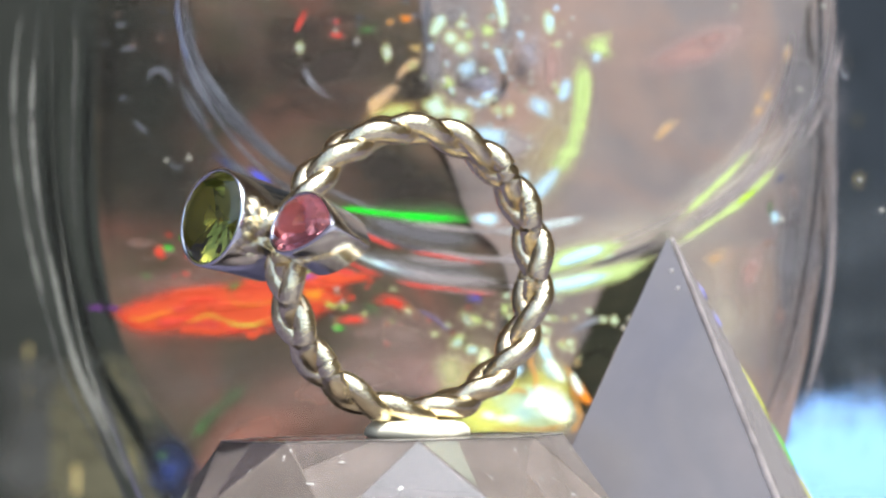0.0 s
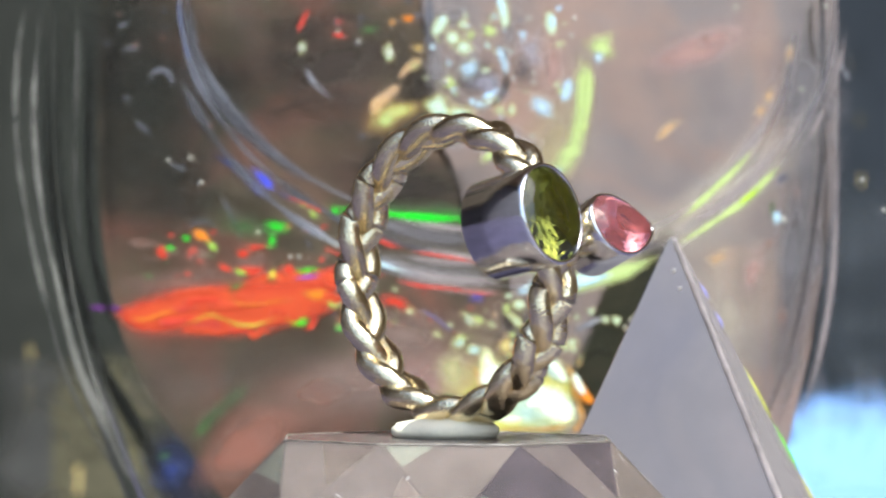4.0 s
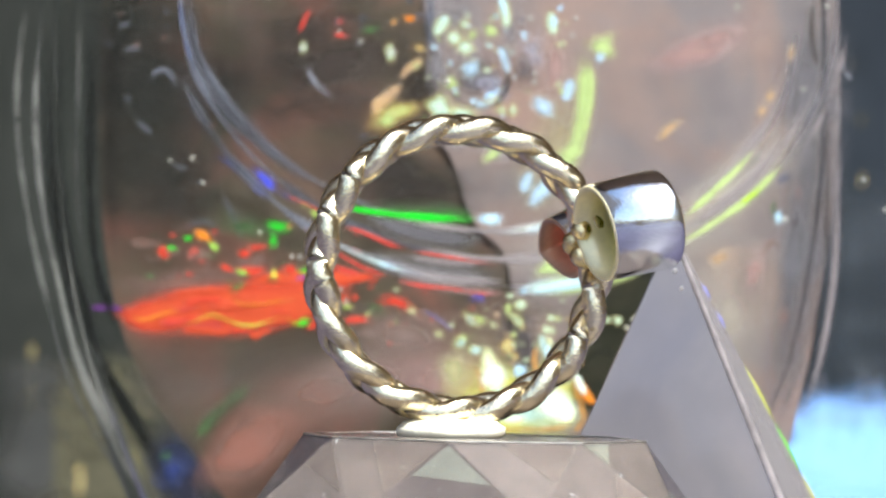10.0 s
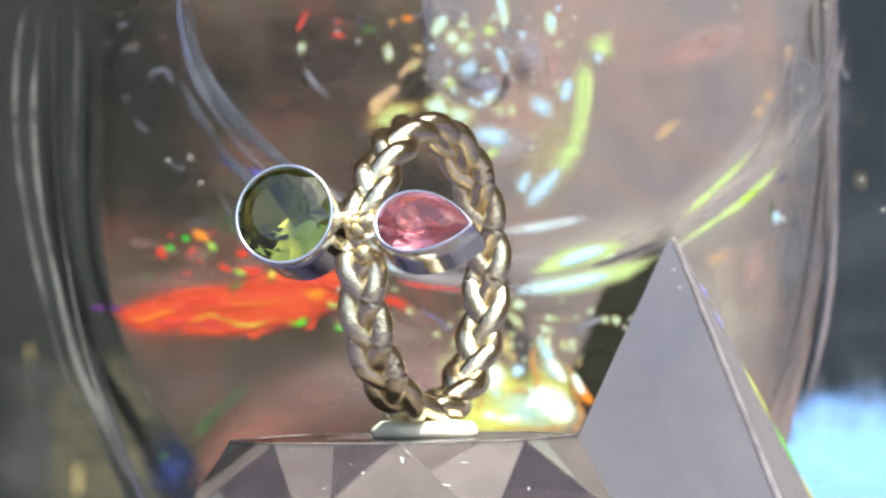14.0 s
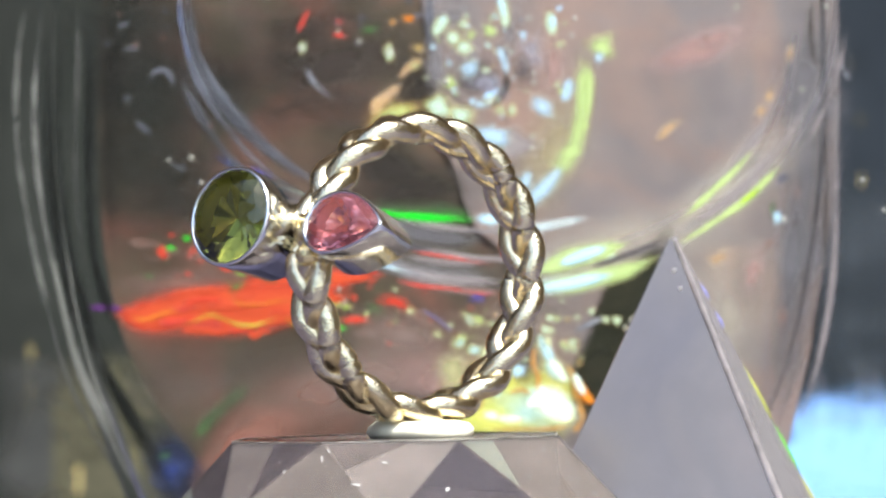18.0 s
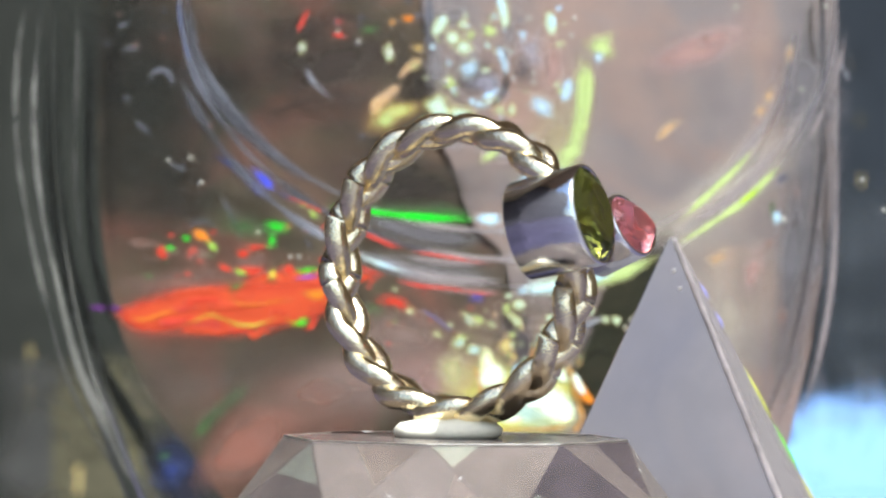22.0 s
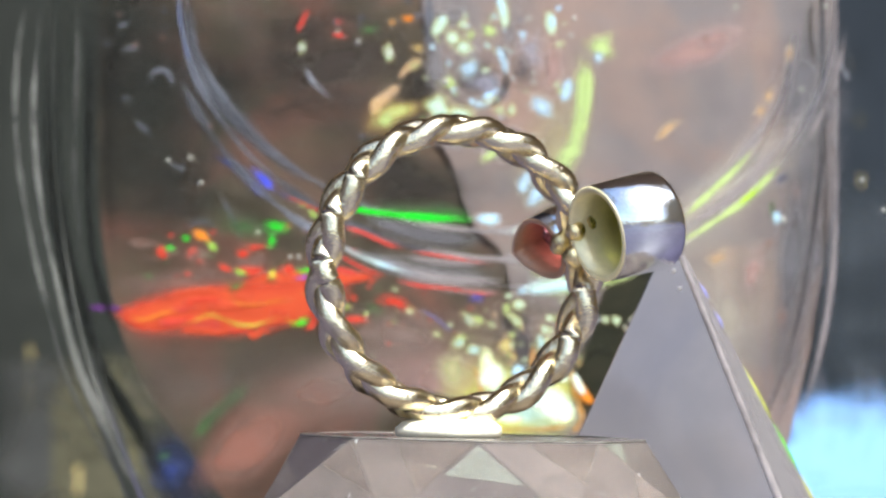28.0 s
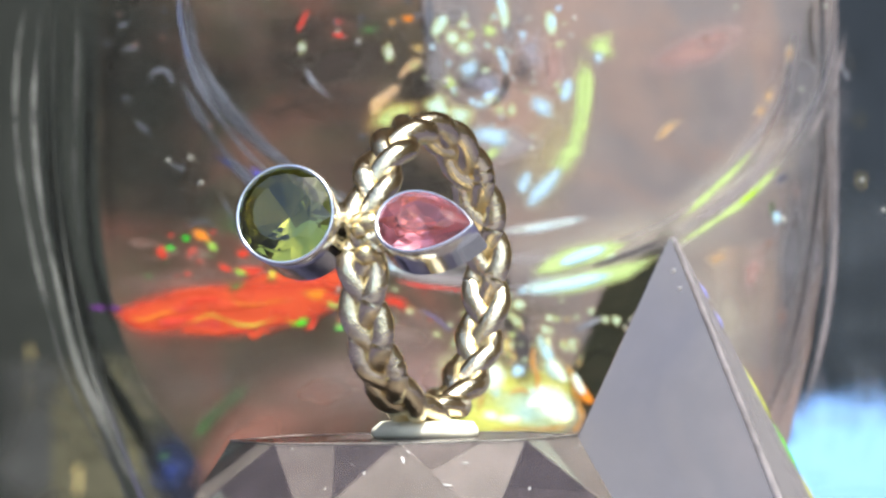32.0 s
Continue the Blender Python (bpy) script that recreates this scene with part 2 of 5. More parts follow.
UMBER = foil("umber", (0.034, 0.028, 0.023), soft=1.0)
SILVERY = foil("silvery", (0.227, 0.227, 0.254), soft=0.8)


# ---- building helpers ----
def finish(name, bm, material, parent=None, label="", smooth=False):
    me = bpy.data.meshes.new(name)
    bmesh.ops.recalc_face_normals(bm, faces=bm.faces)
    for f in bm.faces:
        f.smooth = smooth
    bm.to_mesh(me)
    bm.free()
    me.materials.append(material)
    ob = new(name, me)
    if parent:
        ob.parent = parent
    if label:
        ob["label"] = label
    return ob


def part(name, bm, material, parent, label="", smooth=False):
    return finish(name, bm, material, parent, label, smooth)


def loft(loops, closed=True, cap=True):
    """Rings of points joined one to the next."""
    bm = bmesh.new()
    rings = [[bm.verts.new(p) for p in ring] for ring in loops]
    n = len(rings[0])
    for a, b in zip(rings, rings[1:]):
        for i in range(n if closed else n - 1):
            j = (i + 1) % n
            bm.faces.new((a[i], a[j], b[j], b[i]))
    if cap and closed:
        bm.faces.new(rings[0])
        bm.faces.new(list(reversed(rings[-1])))
    return bm


def lathe(profile, n, closed_profile=False):
    """A turned shape from (radius, height) in mm."""
    bm = bmesh.new()
    rings = []
    for r, z in profile:
        if r == 0:
            rings.append([bm.verts.new((0, 0, z * MM))])
        else:
            rings.append([bm.verts.new((r * MM * math.cos(2 * math.pi * i / n), r * MM * math.sin(2 * math.pi * i / n), z * MM)) for i in range(n)])
    pairs = list(zip(rings, rings[1:])) + ([(rings[-1], rings[0])] if closed_profile else [])
    for a, b in pairs:
        for i in range(n):
            j = (i + 1) % n
            if len(a) == 1:
                bm.faces.new((a[0], b[j], b[i]))
            elif len(b) == 1:
                bm.faces.new((a[i], a[j], b[0]))
            else:
                bm.faces.new((a[i], a[j], b[j], b[i]))
    return bm


def tube(points, radii, n=10, closed=False, flat=1.0):
    """A round bar along points (in metres); flat squeezes it across."""
    loops = []
    cnt = len(points)
    for i, p in enumerate(points):
        a = points[(i - 1) % cnt] if closed or i else points[0]
        b = points[(i + 1) % cnt] if closed or i < cnt - 1 else points[-1]
        d = (Vector(b) - Vector(a)).normalized()
        s = d.cross(Vector((0, 0, 1)) if abs(d.z) < 0.9 else Vector((0, 1, 0))).normalized()
        u = s.cross(d)
        r = radii[i] if isinstance(radii, (list, tuple)) else radii
        loops.append([Vector(p) + (s * math.cos(2 * math.pi * k / n) + u * math.sin(2 * math.pi * k / n) * flat) * r for k in range(n)])
    if closed:
        loops.append(loops[0])
    bm = loft(loops, True, not closed)
    if closed:
        bmesh.ops.remove_doubles(bm, verts=bm.verts, dist=1e-8)
    return bm


def smooth_line(pts, steps=6):
    """A smooth curve (Catmull-Rom) through a few (x, z, width)."""
    out = []
    for i in range(len(pts) - 1):
        p = [np.array(pts[max(0, min(len(pts) - 1, i + k))], float) for k in (-1, 0, 1, 2)]
        for s in range(steps):
            t = s / steps
            out.append(0.5 * (2 * p[1] + (p[2] - p[0]) * t + (2 * p[0] - 5 * p[1] + 4 * p[2] - p[3]) * t * t + (3 * p[1] - p[0] - 3 * p[2] + p[3]) * t ** 3))
    out.append(np.array(pts[-1], float))
    return out


def with_rim(ob, values):
    at = ob.data.attributes.new("rim", "FLOAT", "POINT")
    at.data.foreach_set("value", values)
    return ob


def ribbon(name, pts, depth, material, parent, label=""):
    """A thin domed strip along (x, z, width) in mm, standing at a depth; it thins out at its rim."""
    line = smooth_line(pts)
    bm = bmesh.new()
    rows, rim = [], []
    across = 8
    for i, (x, z, w) in enumerate(line):
        a, b = line[max(0, i - 1)], line[min(len(line) - 1, i + 1)]
        d = Vector((b[0] - a[0], b[1] - a[1])).normalized()
        s = i / (len(line) - 1)
        end = min(1.0, 4 * min(s, 1 - s))
        w = w * 1.4
        row = []
        for k in range(across + 1):
            q = 2 * k / across - 1
            lift = 0.08 * (1 - q * q)
            row.append(bm.verts.new(((x - d.y * q * w / 2) * MM, (depth - lift) * MM, (z + d.x * q * w / 2) * MM)))
            rim.append((1 - abs(q)) * end)
        rows.append(row)
    for a, b in zip(rows, rows[1:]):
        for k in range(across):
            bm.faces.new((a[k], a[k + 1], b[k + 1], b[k]))
    ob = with_rim(part(name, bm, material, parent, label, True), rim)
    ob.visible_shadow = False
    return ob


def blob(name, x, z, rx, rz, depth, material, parent, turn=0, label="", rough=0.35, seed=0):
    """A thin domed flake with an uneven outline."""
    rnd = random.Random(seed + int(x * 37 + z * 91))
    n, rings = 28, 5
    rx, rz = rx * 1.35, rz * 1.35
    wob = [1 + rough * rnd.uniform(-1, 1) for _ in range(n)]
    for _ in range(3):
        wob = [(wob[i - 1] + 2 * wob[i] + wob[(i + 1) % n]) / 4 for i in range(n)]
    bm = bmesh.new()
    c, s = math.cos(radians(turn)), math.sin(radians(turn))
    mid = bm.verts.new((x * MM, (depth - 0.08) * MM, z * MM))
    rim, prev = [1.0], None
    for k in range(1, rings + 1):
        q = k / rings
        row = []
        for i in range(n):
            a = 2 * math.pi * i / n
            px, pz = rx * q * wob[i] * math.cos(a), rz * q * wob[i] * math.sin(a)
            row.append(bm.verts.new(((x + px * c - pz * s) * MM, (depth - 0.08 * (1 - q * q)) * MM, (z + px * s + pz * c) * MM)))
            rim.append(1 - q)
        for i in range(n):
            j = (i + 1) % n
            if prev:
                bm.faces.new((prev[i], prev[j], row[j], row[i]))
            else:
                bm.faces.new((mid, row[i], row[j]))
        prev = row
    ob = with_rim(part(name, bm, material, parent, label, True), rim)
    ob.visible_shadow = False
    return ob


def glint_line(name, pts, depth, parent, core=0.4, mid=None):
    """A painted strip of bright light; core: how white it is."""
    ribbon(name, [(x, z, w * 1.2) for x, z, w in pts], depth, mid or (GLINT_WHITE if core >= 0.7 else GLINT if core > 0.2 else GLINT_LIME), parent)


def glint(name, x, z, rx, rz, depth, parent, turn=0, core=0.5, mid=None):
    """A painted fleck of bright light."""
    blob(name, x, z, rx * 1.2, rz * 1.25, depth, mid or (GLINT_WHITE if core >= 0.7 else GLINT if core > 0.2 else GLINT_LIME if core < 0 else GLINT_DIM), parent, turn, rough=0.6)


def sheet(name, outline, depth, thick, material, parent, label=""):
    """A flat sheet with a thickness from its outline (x, z) in mm."""
    bm = bmesh.new()
    a = [bm.verts.new((x * MM, depth * MM, z * MM)) for x, z in outline]
    b = [bm.verts.new((x * MM, (depth + thick) * MM, z * MM)) for x, z in outline]
    bm.faces.new(a)
    bm.faces.new(list(reversed(b)))
    for i in range(len(a)):
        j = (i + 1) % len(a)
        bm.faces.new((a[i], a[j], b[j], b[i]))
    return part(name, bm, material, parent, label)


def box(name, lo, hi, material, parent=None):
    bm = bmesh.new()
    bmesh.ops.create_cube(bm, size=1)
    for v in bm.verts:
        v.co = Vector([(lo[k] + hi[k]) / 2 + v.co[k] * (hi[k] - lo[k]) for k in range(3)])
    return finish(name, bm, material, parent)


# ---- the setting: a table top under open sky; unseen walls, ceiling added for reflections ----
FLOOR = -0.022
tagged(box("table_top", (-0.7, -0.7, FLOOR - 0.03), (0.7, 0.7, FLOOR), TABLE), "slate grey table top under the whole display", "table", kind="structure")
tagged(box("unseen_wall_south", (-0.7, -0.74, FLOOR - 0.03), (0.7, -0.7, 0.035), OCHRE), "unseen low ochre wall added for the ring's reflections", "wall", kind="structure")
tagged(box("unseen_wall_west", (-0.74, -0.7, FLOOR - 0.03), (-0.7, 0.7, 0.72), SHADED), "unseen dark blue-grey side wall added for dark reflections", "wall", kind="structure")
tagged(box("unseen_wall_east", (0.7, -0.7, FLOOR - 0.03), (0.74, 0.7, 0.72), SIDE), "unseen beige side wall added for warm reflections", "wall", kind="structure")
tagged(box("unseen_wall_north", (-0.7, 0.7, FLOOR - 0.03), (0.7, 0.74, 0.72), WOOD), "unseen brown back wall added for warm reflections", "wall", kind="structure")
tagged(box("ceiling", (-0.74, 0.0, 0.722), (0.74, 0.74, 0.75), WOOD), "unseen brown ceiling added to shape the ring's reflections", "ceiling", kind="structure")
tagged(box("backdrop_garden", (-0.16, 0.300, FLOOR), (0.00067, 0.304, 0.13), BACK_GREEN), "dark grey-green blurred garden behind the glass", "backdrop", kind="structure")
tagged(box("backdrop_shade", (0.00067, 0.300, FLOOR), (0.16, 0.304, 0.13), BACK_SLATE), "dark slate-blue blurred shade behind the glass", "backdrop", kind="structure")

# ---- the backdrop's bright sky ----
sky_patch = tagged(new("backdrop_sky"), "pale blue bright sky low behind the glass", "backdrop", kind="structure")
ribbon("sky_glow", [(63.69, -10.71, 19.31), (55.19, -10.71, 18.54), (45.93, -11.87, 17.76)], 290, SKY_GLOW, sky_patch)
rnd = random.Random(5)
for i in range(26):
    sx, top = 50.5 + i * 0.5, rnd.uniform(-7.0, 0.5)
    ribbon("sky_gleam", [(sx, top, 0.4), (sx + 0.1, top - 4.0, 0.7), (sx, -14.0, 1.1)], 289.5, SKY_GLOW, sky_patch)


for i in range(7):
    sx = 50.0 + i * 1.9
    ribbon("pale_gleam", [(sx, rnd.uniform(-1.0, 5.0), 0.25), (sx + 0.1, -1.5, 0.5), (sx, -5.0, 0.6)], 289.2, SILVERY, sky_patch)
garden = tagged(new("backdrop_gleams"), "faint tan streaks of light in the blurred garden", "backdrop", kind="structure")
for x, z0, z1, w, m in ((-56.8, -5.1, 8.2, 1.1, TAN), (-56.7, 4.3, 6.7, 0.5, SPARK), (-56.7, -0.4, 1.2, 0.5, SPARK), (-52.9, -14.6, -0.4, 3.9, TAN), (-49.9, -14.2, -9.8, 2.6, SPARK), (-47.0, -22.0, 6.0, 20.0, TAN), (-45.1, -14.6, -8.2, 4.7, TAN), (-56.0, -16.1, 5.9, 11.8, EDGE), (-49.0, -16.1, -0.4, 9.4, TAN), (-52.7, -7.4, -4.3, 1.3, EDGE), (57.1, -7.4, 30.9, 11.8, DUSK), (62.2, -7.4, 32.5, 11.8, DUSK), (58.5, 28.6, 30.3, 0.3, SPARK), (61.5, 24.7, 25.8, 0.5, SILVERY), (56.8, 44.3, 46.6, 0.8, EDGE), (58.3, 36.8, 38.8, 0.8, TAN), (53.2, 52.7, 53.8, 0.4, SPARK)):
    ribbon("streak", [(x, z0, w), (x + 0.2, (z0 + z1) / 2, w), (x, z1, w)], 299, m, garden)

# ---- glass vase ----
def make_vase():
    vase = tagged(new("glass_vase"), "large clear rounded glass vase standing on the table", "vase")
    vase.location = (0.0002, 0.072, FLOOR)
    prof = [(0, 0), (19, 0), (21, 1.5), (25, 9), (28, 15.5), (30.2, 21.2), (32.8, 28.2), (34.8, 38.3), (35.7, 48.4), (35.6, 60.5), (34.8, 70), (33.5, 78)]
    line = [tuple(p) for p in smooth_line(prof[1:], 4)]
    outer = [(0, 0)] + line
    inner = [(max(0.0, r - 1.5), z) for r, z in reversed(line)]
    inner = [q for q in inner if q[1] > 3] + [(0, 3.2)]
    body = part("body", lathe(outer + inner, 96), CLEAR, vase, smooth=True)
    body.visible_shadow = False
    lip = part("lip", tube([((34 * math.cos(a)) * MM, 34 * math.sin(a) * MM, 78 * MM) for a in np.linspace(0, 2 * math.pi, 64, endpoint=False)], 0.9 * MM, 8, True), CLEAR, vase, smooth=True)
    lip.visible_shadow = False
    # flat strips paint the bright and dark lines along the glass wall
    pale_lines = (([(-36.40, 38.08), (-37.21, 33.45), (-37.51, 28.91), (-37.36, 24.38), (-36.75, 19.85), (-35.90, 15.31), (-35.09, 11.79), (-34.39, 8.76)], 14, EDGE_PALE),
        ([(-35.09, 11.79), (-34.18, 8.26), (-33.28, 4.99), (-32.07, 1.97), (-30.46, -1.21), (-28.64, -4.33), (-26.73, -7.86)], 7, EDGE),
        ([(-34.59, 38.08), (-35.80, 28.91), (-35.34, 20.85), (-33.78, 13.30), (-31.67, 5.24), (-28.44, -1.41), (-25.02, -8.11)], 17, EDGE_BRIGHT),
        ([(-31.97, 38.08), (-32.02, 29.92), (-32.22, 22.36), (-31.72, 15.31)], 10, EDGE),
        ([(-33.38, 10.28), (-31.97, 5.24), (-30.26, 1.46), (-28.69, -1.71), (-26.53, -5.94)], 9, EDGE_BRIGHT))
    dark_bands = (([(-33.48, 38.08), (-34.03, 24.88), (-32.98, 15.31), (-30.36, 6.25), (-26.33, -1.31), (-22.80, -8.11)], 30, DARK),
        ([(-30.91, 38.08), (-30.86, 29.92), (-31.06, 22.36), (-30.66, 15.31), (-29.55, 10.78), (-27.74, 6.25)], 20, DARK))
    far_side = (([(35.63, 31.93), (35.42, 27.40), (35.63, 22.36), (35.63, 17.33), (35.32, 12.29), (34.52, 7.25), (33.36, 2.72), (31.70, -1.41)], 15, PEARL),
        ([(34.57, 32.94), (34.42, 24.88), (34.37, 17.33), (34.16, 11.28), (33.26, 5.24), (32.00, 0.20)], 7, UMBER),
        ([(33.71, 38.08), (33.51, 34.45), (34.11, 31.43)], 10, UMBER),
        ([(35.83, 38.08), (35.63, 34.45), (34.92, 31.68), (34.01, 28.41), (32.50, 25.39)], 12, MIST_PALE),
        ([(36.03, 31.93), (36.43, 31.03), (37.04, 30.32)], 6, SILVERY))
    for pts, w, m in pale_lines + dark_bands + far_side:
        ob = ribbon("painted_edge", [(x, z, w * 0.0504) for x, z in pts], 71.6 if m in (DARK, UMBER) else 71.0, m, vase)
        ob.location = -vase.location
    return vase


make_vase()


# ---- holographic film inside the vase ----
film = tagged(new("holographic_film"), "brown-grey holographic film with red, green and gold gleams in the vase", "film")
sheet("sheet", [tuple(p) for p in smooth_line([(-30.46, 41.27), (-30.82, 30.45), (-30.92, 24.78), (-30.51, 17.57), (-29.99, 13.45), (-28.86, 8.29), (-27.06, 4.17), (-24.74, 0.05), (-21.90, -3.82), (-18.60, -8.20)], 4)] + [(26.59, -13.23), (29.76, -7.19), (32.12, -2.47), (34.12, 6.23), (35.65, 16.48), (36.22, 26.72), (36.63, 41.06)], 80.5, 0.4, FILM_DARK, film)
sheet("pale_sheet", [tuple(p) for p in smooth_line([(-1.33, 41.06), (-1.17, 36.97), (-0.15, 33.38), (0.16, 31.33), (-0.15, 29.03), (-0.71, 27.49), (0.06, 25.70), (1.49, 23.14), (3.28, 17.86), (6.10, 14.94), (6.87, 9.31), (5.59, 3.16), (1.49, -13.23)], 5)] + [(26.49, -13.23), (29.66, -7.19), (32.02, -2.47), (34.01, 6.23), (35.55, 16.48), (36.11, 26.72), (36.52, 41.06)], 80.1, 0.3, FILM_PALE, film, "pinkish grey pearly film")

# soft zones
blob("rose_zone", -6.2, 3.6, 6.8, 3.4, 75.2, BLUSH_DIM, film, 8, rough=0.3)
blob("rose_zone", -3.0, 7.6, 5.6, 2.4, 75.25, BLUSH_DIM, film, -6, rough=0.3)
blob("rose_zone", -8.70, 2.67, 9.67, 3.82, 75.50, ROSE, film, 12, rough=0.3)
blob("rose_zone", -16.85, -2.42, 5.60, 3.06, 75.65, ROSE, film, 35, rough=0.3)
blob("rose_zone", -22.45, 12.35, 6.62, 1.32, 75.60, ROSE, film, 4, rough=0.3)
blob("rose_zone", -16.86, 35.79, 2.04, 4.08, 75.72, ROSE_DIM, film, 20, rough=0.3)
blob("rose_zone", -6.67, 30.69, 7.64, 5.09, 75.74, ROSE_DIM, film, 0, rough=0.3)
ribbon("moss_zone", [(-22.85, -2.92, 1.02), (-20.66, -0.38, 1.73), (-18.62, 1.56, 1.73), (-16.08, 3.59, 1.02)], 75.35, MOSS, film)
ribbon("moss_zone", [(-21.93, -1.90, 0.92), (-19.28, 1.05, 1.73), (-16.33, 3.39, 1.02)], 75.30, MOSS_GREEN, film)
blob("navy_zone", -23.01, -5.50, 2.55, 4.85, 76.40, NAVY, film, 30)
blob("blue_zone", -23.96, -4.70, 1.73, 1.32, 75.20, BLUE_DEEP, film, 20)
blob("blue_zone", -24.46, -3.32, 0.81, 0.41, 75.10, MOSS_GREEN, film, 20)
blob("umber_zone", -10.77, 32.28, 8.68, 7.66, 76.70, UMBER, film, 20)
blob("umber_zone", -3.62, 22.06, 7.66, 3.57, 76.55, UMBER, film, -15)
# five dim patches put shade into the film's upper left
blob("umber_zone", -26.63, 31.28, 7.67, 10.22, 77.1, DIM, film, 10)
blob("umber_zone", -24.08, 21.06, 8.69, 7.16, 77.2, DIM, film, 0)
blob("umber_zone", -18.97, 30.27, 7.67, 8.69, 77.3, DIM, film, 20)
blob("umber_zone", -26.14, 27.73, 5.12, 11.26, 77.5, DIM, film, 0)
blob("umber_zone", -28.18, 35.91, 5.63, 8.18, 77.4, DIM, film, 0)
blob("clay_zone", -17.39, 4.20, 12.24, 4.08, 76.2, CLAY, film, 8)
blob("clay_zone", -24.02, 3.18, 5.61, 3.57, 76.3, CLAY, film, -30)
blob("olive_zone", 16.31, 8.27, 2.34, 7.36, 74.30, OLIVE, film, -24)
ribbon("slate_zone", [(33.39, 38.91, 7.66), (33.64, 29.21, 7.15), (33.39, 15.94, 4.85), (31.60, 5.73, 4.59), (30.17, -2.44, 4.08)], 76.5, SLATE, film)
blob("blush_zone", 28.0, 11.8, 2.1, 5.0, 74.5, BLUSH_DIM, film, 5)
ribbon("slate_zone", [(32.6, 21.5, 2.4), (32.3, 17.0, 3.0), (31.7, 11.3, 3.0), (31.4, 5.0, 2.4)], 74.2, SLATE, film)
blob("blush_zone", 23.58, 33.41, 5.08, 2.03, 74.45, BLUSH, film, 20)
blob("blush_zone", 25.10, 34.38, 2.23, 0.81, 74.40, BLUSH, film, 25)
# dark strip painting shade down the film's left side
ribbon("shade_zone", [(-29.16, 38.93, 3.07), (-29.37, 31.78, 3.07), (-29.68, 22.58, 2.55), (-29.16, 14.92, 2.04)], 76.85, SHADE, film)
# light diffracted by the film is painted as coloured strips
# red streak with yellow swirls
ribbon("red_streak", [(-28.77, 8.99, 1.83), (-26.48, 9.19, 3.36), (-22.41, 9.70, 4.27), (-17.84, 9.90, 4.47), (-13.77, 10.31, 3.86), (-9.70, 10.92, 2.75), (-6.65, 11.32, 1.22)], 74.90, RED_GLOW, film, "glowing red holographic streak")
ribbon("red_streak", [(-18.86, 11.33, 1.22), (-15.30, 12.09, 2.03), (-10.72, 12.34, 2.24), (-6.65, 12.75, 1.22)], 75.05, RED_GLOW, film)
blob("red_streak", -25.47, 9.29, 3.15, 1.42, 74.95, RED_GLOW, film, -5)
blob("red_streak", -17.33, 10.05, 5.59, 1.73, 74.97, RED_GLOW, film, 5)
ribbon("red_streak", [(-11.32, 10.31, 0.41), (-10.91, 9.39, 0.61), (-11.12, 8.48, 0.71), (-11.98, 8.07, 0.41)], 74.60, RED, film)
ribbon("swirl", [(-22.78, 8.37, 0.20), (-21.61, 8.88, 0.36), (-20.24, 9.39, 0.41), (-18.92, 8.98, 0.36), (-17.55, 8.58, 0.46), (-16.03, 8.58, 0.46), (-14.66, 8.98, 0.41), (-13.49, 9.49, 0.20)], 74.20, AMBER_LINE, film)
ribbon("swirl", [(-18.82, 8.68, 0.15), (-17.40, 8.42, 0.30), (-16.18, 8.47, 0.25), (-15.06, 8.83, 0.15)], 74.10, YELLOW, film)
ribbon("swirl", [(-18.57, 11.11, 0.15), (-17.80, 10.45, 0.25), (-16.38, 10.30, 0.30), (-14.25, 10.61, 0.20), (-12.22, 10.81, 0.15)], 74.15, ORANGE, film)
ribbon("swirl", [(-27.71, 9.29, 0.20), (-26.18, 8.98, 0.30), (-24.66, 9.49, 0.25), (-22.88, 9.90, 0.15)], 74.25, ORANGE, film)
ribbon("swirl", [(-13.75, 9.29, 0.20), (-12.83, 8.68, 0.41), (-11.72, 8.37, 0.36)], 74.22, ORANGE, film)
rnd_red = random.Random(12)
for k in range(16):
    x0, z0, n_ = rnd_red.uniform(-28, -15), rnd_red.uniform(7.6, 11.4), rnd_red.uniform(2.0, 6.0)
    ribbon("fine_streak", [(x0 + n_ * q, z0 + rnd_red.uniform(-0.25, 0.25) + 0.06 * n_ * q, rnd_red.uniform(0.25, 0.6)) for q in (0, 0.35, 0.7, 1)], 74.5 - 0.01 * k, (RED_GLOW, RED, RED_GLOW, RED_DEEP)[k % 4], film)
ribbon("violet_streak", [(-31.57, 10.00, 0.46), (-29.79, 10.05, 0.66), (-27.91, 9.85, 0.56)], 74.90, VIOLET, film)
